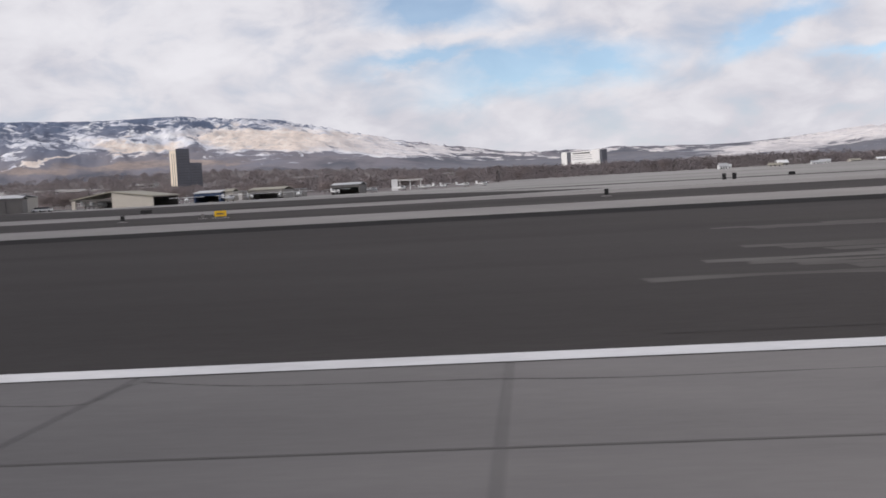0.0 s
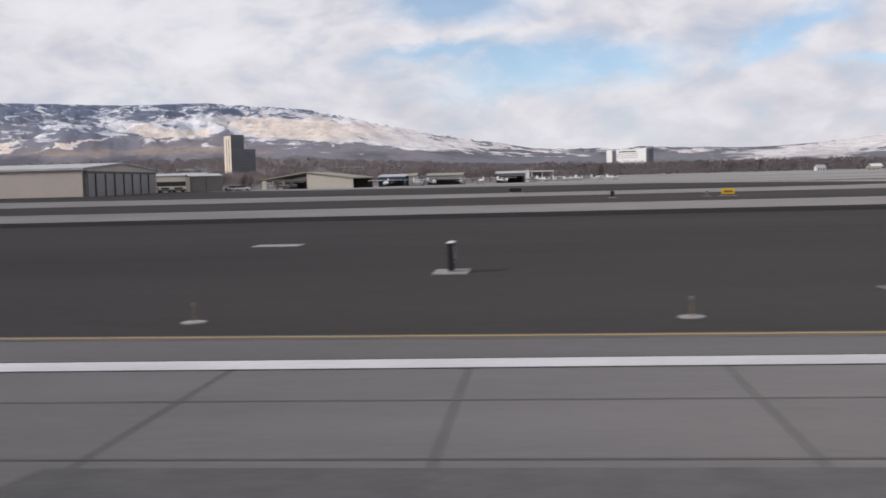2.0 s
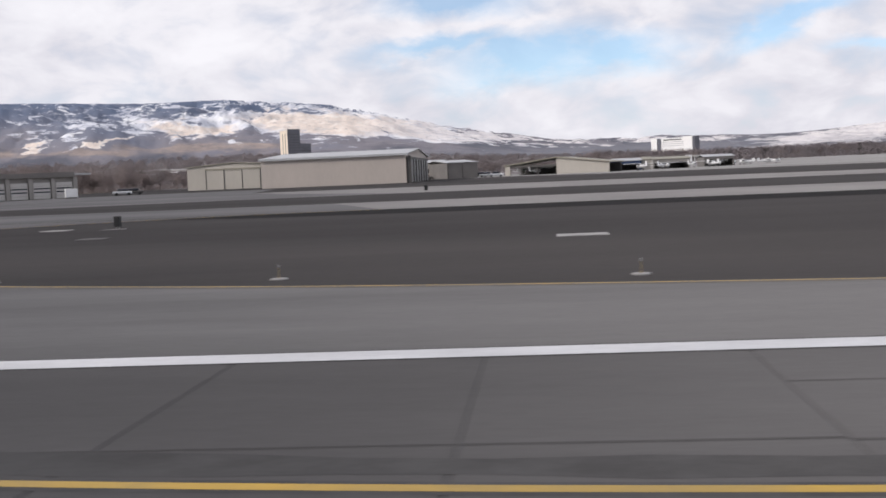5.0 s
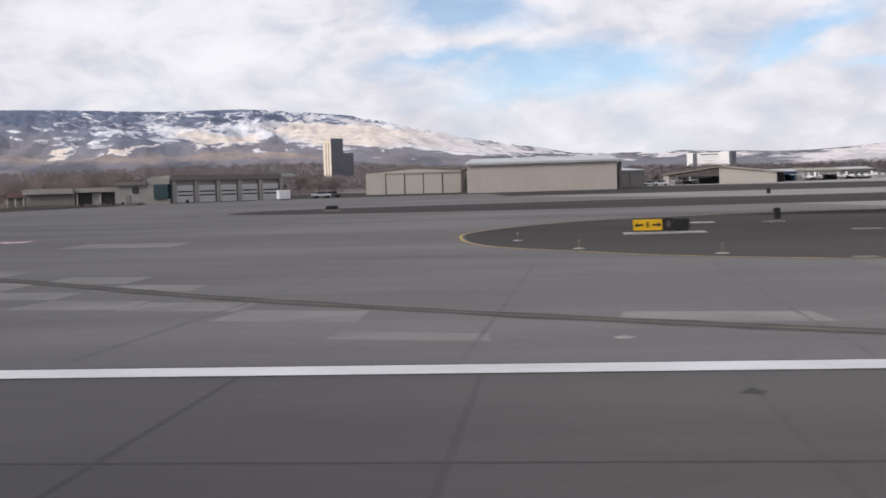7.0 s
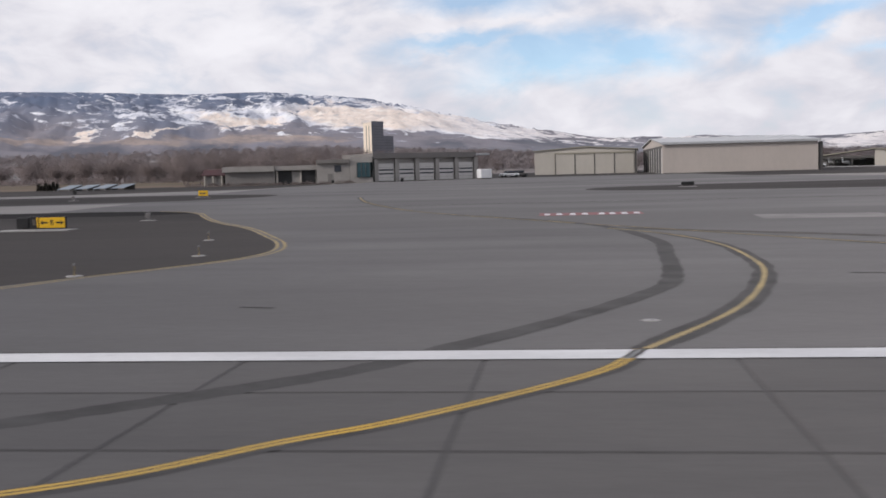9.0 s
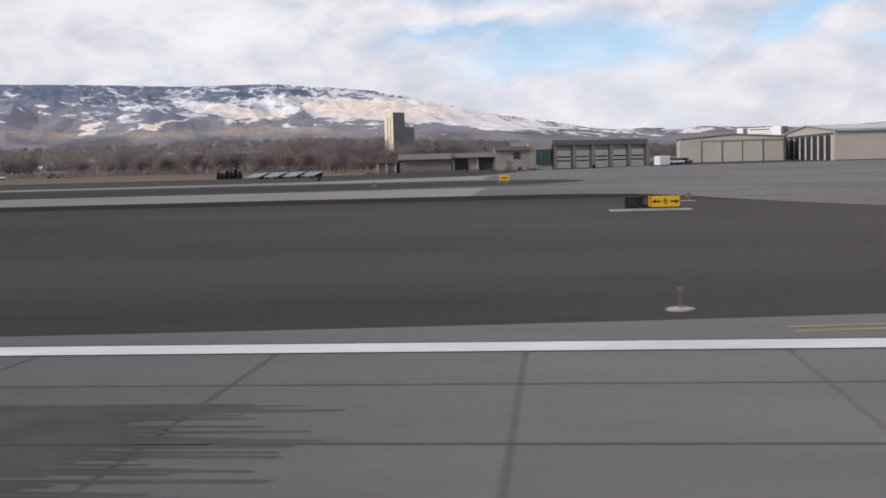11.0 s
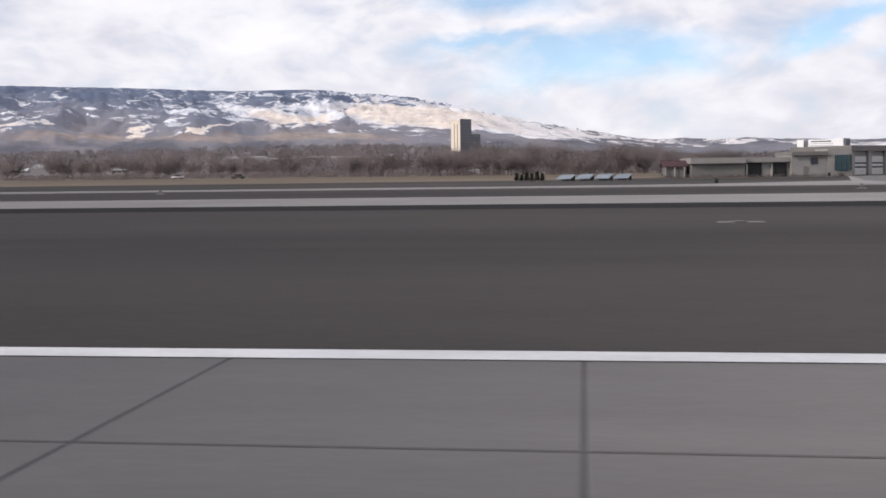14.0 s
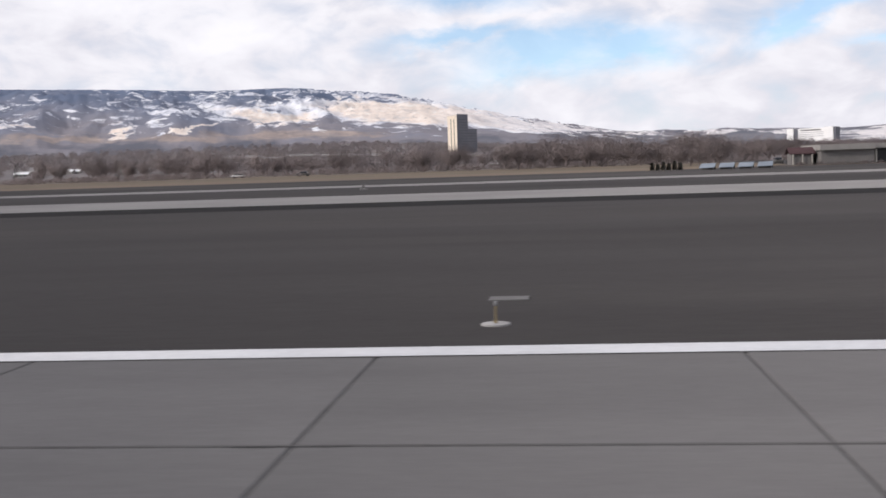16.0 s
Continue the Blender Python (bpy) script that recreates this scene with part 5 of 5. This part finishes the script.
for pts, w in (([(-208.0, -2.8), (-207.7, -3.1)], 0.2), ([(-207.6, -3.5), (-206.8, -4.6)], 0.28), ([(-207.2, -2.8), (-206.6, -3.7)], 0.25), ([(-206.2, -5.45), (-205.9, -5.8)], 0.32), ([(-205.7, -6.1), (-204.8, -7.1)], 0.32), ([(-205.5, -5.2), (-204.6, -6.2)], 0.3),
               ([(-204.4, -7.5), (-203.8, -8.0)], 0.3), ([(-203.5, -7.3), (-202.5, -8.1)], 0.3), ([(-204.2, -6.7), (-204.0, -6.9)], 0.2), ([(-217.3, -6.0), (-217.1, -6.05)], 0.3), ([(-215.3, -4.9), (-214.7, -5.8)], 0.22), ([(-213.25, -7.1), (-212.95, -7.15)], 0.5),
               ([(-213.1, -7.3), (-212.8, -7.6)], 0.3), ([(-213.8, -7.6), (-213.2, -8.3)], 0.35), ([(-215.8, 12.9), (-214.0, 12.5)], 0.3), ([(-230.9, 6.15), (-230.1, 5.95)], 0.35), ([(-155.65, 1.0), (-155.25, 1.0)], 0.45), ([(-148.5, -3.2), (-148.35, -3.35)], 0.2), ([(-150.6, -3.4), (-149.9, -3.6)], 0.15),
               ([(-166.8, 3.0), (-165.4, 2.75)], 0.25), ([(-163.9, 1.1), (-163.1, 0.85)], 0.4), ([(-162.8, 1.5), (-162.2, 1.4)], 0.3), ([(-160.9, -0.1), (-159.1, -0.12)], 0.3), ([(-53.12, -1.95), (-52.23, -3.28)], 0.2), ([(-47.0, -1.9), (-46.98, -4.0)], 0.2), ([(-47.02, -4.4), (-47.05, -6.2)], 0.28), ([(-46.98, -6.9), (-47.04, -8.7)], 0.2), ([(-42.82, -2.33), (-42.32, -2.42)], 0.2),
               ([(-247.55, -1.75), (-247.45, -2.5)], 0.5), ([(-247.65, -2.5), (-247.55, -2.9)], 0.4), ([(-179.25, -3.0), (-179.0, -3.15)], 0.9), ([(-350.44, -6.89), (-349.14, -6.87)], 0.14)):
    tagged(mesh_ob("tyre_mark", ribbon(rounded(pts, 7), w * 0.42, 0.0215, 0.6), M_SCUFF), "short dark tyre scuff", "marking", kind="structure")
for pts in ([(-9.42, -2.99), (-7.53, -3.37), (-6.33, -3.47), (-6.22, -2.42), (-6.02, -1.66)], [(-6.02, -1.85), (-4.32, -2.52), (-2.42, -2.71), (-0.62, -2.8), (1.28, -3.09), (4.98, -3.09), (9.07, -3.37)], [(-293.85, -1.47), (-293.87, -2.8), (-293.82, -3.94), (-293.87, -5.27), (-293.83, -7.08), (-293.86, -9.07)]):
    tagged(mesh_ob("sealed_crack", ribbon(rounded(pts, 9), 0.06, 0.0190, 0.7), M_EDGE if pts[0][0] < -200 else M_JOINT), "dark sealed crack in the concrete", "marking", kind="structure")
for x, w in ((-163.8, 0.26), (-160.0, 0.22), (-152.3, 0.3), (-148.55, 0.24), (-171.4, 0.2), (-45.75, 0.12)):
    for y0, y1 in ((-1.61, -3.37), (-3.66, -6.7), (-7.03, -9.93)):
        patch("pale_joint_band", [(x - w / 2, y1), (x + w / 2, y1), (x + w / 2 + 0.05, y0), (x - w / 2 + 0.03, y0)], 0.0192, M_LEACH if x < -100 else M_PATCH, "paler band of leached concrete across the runway")
patch("repair_panel", [(-294.42, -8.2), (-293.9, -8.2), (-293.98, -7.15), (-294.42, -7.15)], 0.0185, M_TAXI, "small pale patch beside the joint")
for x0, x1, y0, y1 in ((-64.44, -39.94, -9.07, -7.27), (-117.94, -65.94, -9.45, -8.12)):
    patch("rubber_film", [(x0, y0), (x1, y0 + 0.05), (x1, y1), (x0 + 0.3, y1)], 0.0180, M_STAIN, "faint dark rubber film on the concrete")
# rubber film round the touchdown bar, in streaks that end unevenly
rng_film = random.Random(41)
for k in range(42):
    y = -9.35 + 0.105 * k + rng_film.uniform(-0.03, 0.03)
    x0 = -293.5 + rng_film.random() ** 1.5 * 2.6
    run = [(x0, y)] + [(x0 + 0.5 + 1.5 * i, y + 0.02 * math.sin(2.1 * i + k)) for i in range(18)]
    tagged(mesh_ob("rubber_film", ribbon(run, rng_film.uniform(0.09, 0.15), 0.0178 + 0.00004 * k, 0.3), M_FILM), "streaky dark rubber film on the concrete", "pavement", kind="structure")
patch("dark_patch", [(-293.86, -8.1), (-293.58, -8.05), (-293.62, -7.5), (-293.86, -7.55)], 0.0198, M_SCUFF, "small dark patch beside the joint")
for x in (-290.06, -286.22, -282.38, -278.53, -274.69, -270.85):
    tagged(mesh_ob("bar_joint", ribbon([(x, -8.1), (x + 0.01, -7.4), (x - 0.01, -6.42)], 0.05, 0.0268, 0.3), M_STAIN), "slab joint showing through the painted bar", "marking", kind="structure")
patch("worn_asphalt", [(2.09, 1.08), (60.09, 1.08), (60.06, 8.83), (2.27, 8.31)], 0.006, M_INFIELD, "darker resurfaced asphalt strip")
for k in range(9):
    y = 12.0 + 1.55 * k
    x0 = 3.0 + 0.62 * k + 1.8 * (k * 7 % 4)
    run = [(x0 + 1.6 * i, y + 0.25 * math.sin(i * 0.9 + k)) for i in range(34)]
    tagged(mesh_ob("worn_asphalt", ribbon(run, 1.1 + 0.35 * (k % 3), 0.006 + 0.0004 * k, 0.45), M_INF_L), "pale worn streak in the asphalt", "pavement", kind="structure")
for x0, y, w in ((9.2, 39.6, 1.1), (11.0, 38.2, 1.5), (15.0, 40.4, 0.8)):
    tagged(mesh_ob("worn_asphalt", ribbon([(x0 + 1.3 * i, y + 0.2 * math.sin(i)) for i in range(14)], w, 0.007, 0.6), M_INF_L), "pale worn streak in the asphalt", "pavement", kind="structure")
patch("worn_asphalt", [(-95, 168), (-12.5, 157.8), (13.5, 171), (-6.5, 200), (-32.5, 238), (-60, 236), (-110, 250)], 0.0135, M_INFIELD, "dark asphalt triangle beside the apron")


# ---- trees, houses and far woods ----
def limb(bm, a, b, ra, rb, seg=5):
    d = (b - a).normalized()
    s = d.orthogonal().normalized()
    t = d.cross(s)
    ra_ = [bm.verts.new(a + (s * math.cos(2 * math.pi * i / seg) + t * math.sin(2 * math.pi * i / seg)) * ra) for i in range(seg)]
    rb_ = [bm.verts.new(b + (s * math.cos(2 * math.pi * i / seg) + t * math.sin(2 * math.pi * i / seg)) * rb) for i in range(seg)]
    for i in range(seg):
        bm.faces.new((ra_[i], ra_[(i + 1) % seg], rb_[(i + 1) % seg], rb_[i]))


def bare_tree(seed, hgt, spread):
    """A leafless broadleaf tree: trunk, limbs and a cloud of fine twigs."""
    rng = random.Random(seed)
    t = thing("tree", "bare brown winter tree with fine twigs", "tree", oriented(None, -400, 420, 0), group="bare winter trees")
    wood, twigs = bmesh.new(), bmesh.new()
    fork = hgt * 0.24
    limb(wood, Vector((0, 0, -0.3)), Vector((0.1, 0, fork)), 0.26, 0.19, 6)
    tips = []
    for k in range(9):
        a = 2 * math.pi * k / 9 + rng.uniform(-0.3, 0.3)
        lean = rng.uniform(0.15, 0.95)
        p0 = Vector((0.1, 0, fork * rng.uniform(0.75, 1.0)))
        p1 = p0 + Vector((math.cos(a) * lean * spread * 0.5, math.sin(a) * lean * spread * 0.5, hgt * rng.uniform(0.22, 0.34)))
        p2 = p1 + Vector((math.cos(a) * lean * spread * 0.4, math.sin(a) * lean * spread * 0.4, hgt * rng.uniform(0.14, 0.32)))
        limb(wood, p0, p1, 0.12, 0.075, 5)
        limb(wood, p1, p2, 0.075, 0.03, 4)
        tips += [(p1, 0.8), (p2, 1.0), ((p1 + p2) / 2, 0.9)]
    out = []
    for k in range(2600):
        c, s = rng.choice(tips)
        o = c + Vector((rng.gauss(0, 0.75), rng.gauss(0, 0.75), rng.gauss(0.2, 0.65))) * s * spread * 0.22
        o.z = min(max(o.z, fork * 0.8), hgt * (1.0 - 0.02 * rng.random()))
        d = Vector((rng.gauss(0, 0.7), rng.gauss(0, 0.7), rng.uniform(0.1, 1.2))).normalized() * rng.uniform(0.4, 1.0)
        w = d.orthogonal().normalized() * rng.uniform(0.035, 0.07)
        w.rotate(Matrix.Rotation(rng.uniform(0, 6.28), 3, d))
        vs = [twigs.verts.new(o - w), twigs.verts.new(o + w), twigs.verts.new(o + d)]
        twigs.faces.new(vs)
        out += [((o - Vector((0, 0, hgt * 0.5))).normalized() + Vector((0, 0, 0.4))).normalized()] * 3
    part("trunk", wood, M_BARK, t)
    crown = part("crown", twigs, M_BARK, t)
    crown.data.normals_split_custom_set_from_vertices(out)
    return t


def conifer(seed, hgt):
    rng = random.Random(seed)
    t = thing("conifer", "dark green conifer with ragged outline", "tree", oriented(None, -520, 400, 0), group="dark conifers")
    wood, green = bmesh.new(), bmesh.new()
    limb(wood, Vector((0, 0, -0.2)), Vector((0, 0, hgt * 0.9)), 0.22, 0.04, 6)
    for k in range(620):
        z = hgt * (0.1 + 0.88 * rng.random() ** 1.3)
        r = (1 - z / hgt) ** 0.8 * hgt * 0.30 * rng.uniform(0.25, 1.05) + 0.1
        a = rng.uniform(0, 6.283)
        o = Vector((math.cos(a) * r, math.sin(a) * r, z))
        d = Vector((math.cos(a), math.sin(a), rng.uniform(-0.3, 0.3))) * rng.uniform(0.3, 0.7)
        w = Vector((-math.sin(a), math.cos(a), 0.2)) * rng.uniform(0.1, 0.22)
        vs = [green.verts.new(o - w), green.verts.new(o + w), green.verts.new(o + d)]
        green.faces.new(vs)
    part("trunk", wood, M_BARK, t)
    part("crown", green, M_PINE, t)
    return t


rng = random.Random(11)
kinds = [bare_tree(s, h, w) for s, h, w in ((1, 9.5, 8.0), (2, 11.5, 8.5), (3, 8.0, 7.5), (4, 12.5, 8.0), (5, 7.0, 7.0))]
for k, (x, y) in zip(kinds, ((-402, 414), (-352, 372), (-455, 436), (-330, 392), (-510, 402))):
    k.matrix_basis = oriented(None, x, y, 40)


def plant(count, x0, x1, y0, y1, low, high):
    for i in range(count):
        x, y = rng.uniform(x0, x1), rng.uniform(y0, y1)
        s = rng.uniform(low, high)
        copy_thing(rng.choice(kinds), oriented(None, x, y, rng.uniform(0, 360))).scale = (s * rng.uniform(0.9, 1.2), s * rng.uniform(0.9, 1.2), s)


plant(62, -400, -262, 325, 430, 0.65, 0.9)
plant(40, -366, -290, 300, 395, 0.65, 0.9)
plant(115, -800, -400, 375, 540, 0.65, 1.05)
plant(42, -262, -60, 430, 640, 0.6, 0.9)
plant(22, -60, 520, 880, 1050, 0.8, 1.1)
plant(10, -318, -285, 232, 262, 0.45, 0.6)
pine = conifer(9, 8.5)
for x, y, s in ((-560, 396, 0.9), (-366, 360, 0.8), (-640, 430, 1.1), (-176, 410, 0.7), (-172, 405, 0.6), (-300, 420, 1.0), (-470, 470, 1.0), (120, 900, 1.3), (-20, 700, 1.0), (-720, 520, 1.2)):
    copy_thing(pine, oriented(None, x, y, x * 7)).scale = (s, s, s)
shrub = conifer(21, 2.2)
tagged(shrub, "small dark clipped evergreen shrub", "shrub", "evergreen shrubs by the road")
shrub.name = "shrub"
shrub.matrix_basis = oriented(None, -329.3, 194.3, 0)
for k in range(5):
    copy_thing(shrub, oriented(None, -328.3 + 1.0 * k, 193.8 - 0.45 * k, 50 * k)).scale = (0.55, 0.55, 0.55 + 0.07 * (k * 3 % 5))
shrub.scale = (0.55, 0.55, 0.7)


def house(material, roof, label):
    h = thing("house", label, "house", oriented(None, -600, 800, 0), group="low houses in the valley")
    part("wall", gable_shell(bmesh.new(), 14, 9, 3.2, 5.2), material, h)
    part("roof", roof_sheets(14, 9, 3.2, 5.2, 0.5, 0.2), roof, h)
    for x in (2, 6, 10):
        part("window", boxed(x, x + 1.6, -0.08, -0.01, 1.0, 2.3), M_GLASS, h)
    return h


homes = [house(M_CREAM, M_ROOFT, "cream bungalow with a tan roof"), house(M_STONE, M_SIGNW, "taupe bungalow with a snowy white roof"), house(M_SIGNW, M_ROOFG, "white bungalow with a grey roof")]
for h, (x, y) in zip(homes, ((-660, 880), (-740, 930), (-560, 900))):
    h.matrix_basis = oriented(None, x, y, 10)
for i in range(34):
    y = rng.uniform(850, 1500)
    x = rng.uniform(-0.75, -0.2) * y - 150
    copy_thing(rng.choice(homes), oriented(None, x, y, rng.uniform(-25, 25)))
for i in range(16):
    size = rng.uniform(0.45, 0.75)
    copy_thing(homes[(2, 2, 0, 1)[i % 4]], oriented(None, 135 + 17 * i + rng.uniform(-5, 5), 800 + rng.uniform(-20, 40), rng.uniform(-15, 15))).scale = (size, size, rng.uniform(0.55, 0.95))


def warehouse(x, y, w):
    h = thing("warehouse", "long low white warehouse in the valley", "building", oriented(None, x, y, 0, -0.5), group="white warehouses")
    part("wall", boxed(0, w, 0, 25, 0, 6.5), M_DOORW, h)
    part("roof", boxed(-0.5, w + 0.5, -0.5, 25.5, 6.52, 7.2), M_SIGNW, h)
    part("window_band", boxed(1, w - 1, -0.1, -0.01, 2.2, 3.8), M_GLASS, h)
    return h


for x, y, w in ((-780, 1500, 60), (-690, 1560, 44), (-630, 1480, 36), (-760, 1620, 50), (-640, 1700, 40), (-870, 1650, 60), (-420, 1900, 46), (-180, 1900, 50), (60, 1500, 40), (330, 1400, 50)):
    warehouse(x, y, w)


def far_woods(name, count, region, size, material, label):
    """Brushy clumps that thin out at their edges."""
    r = random.Random(count)
    verts, faces, ups = [], [], []
    for i in range(count):
        y = r.uniform(*region[1])
        x = r.uniform(*region[0]) * (1 if region[2] is None else y * region[2])
        s = r.uniform(*size)
        z = gfar(x, y)
        if x > -60 and y < 880 and region[2]:
            continue
        for k in range(130):
            a, q = r.uniform(0, 6.283), r.random() ** 0.6
            hgt = s * (0.15 + 0.85 * r.random())
            o = Vector((x + math.cos(a) * q * s * 0.6, y + math.sin(a) * q * s * 0.6, z + hgt * (1 - 0.45 * q)))
            d = Vector((r.gauss(0, 1), r.gauss(0, 1), r.gauss(0.4, 1))).normalized() * s * 0.18
            w = d.orthogonal().normalized() * s * 0.026
            n = len(verts)
            verts += [o - w, o + w, o + d]
            faces.append((n, n + 1, n + 2))
            ups += [Vector((math.cos(a) * q, math.sin(a) * q, 0.9)).normalized()] * 3
    me = bpy.data.meshes.new(name)
    me.from_pydata(verts, [], faces)
    me.normals_split_custom_set_from_vertices(ups)
    me.materials.append(material)
    return tagged(new(name, me), label, "trees", kind="stuff")


far_woods("far_woods", 2600, ((-0.78, 0.55), (640, 1500), 1.0), (6, 11), M_HAZY_WOOD, "brown leafless woods across the valley floor")
far_woods("far_woods", 2600, ((-0.75, 0.55), (1500, 3100), 1.0), (9, 16), M_HAZY_WOOD, "brown leafless woods on the valley slope")
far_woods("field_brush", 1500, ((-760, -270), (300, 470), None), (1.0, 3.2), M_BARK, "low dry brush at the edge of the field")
far_woods("far_woods", 700, ((-60, 420), (1450, 1900), None), (15, 20), M_HAZY_WOOD, "tall leafless woods before the office block")
far_woods("field_brush", 150, ((-301, -266), (200.5, 204.5), None), (0.35, 0.9), M_BARK, "dry brush along the front of the office wing")
patch("dry_field", [(-304, 199.5), (-264, 203.5), (-265, 206.5), (-304, 204.5)], 0.026, M_GRASS, "strip of dry grass before the office wing")
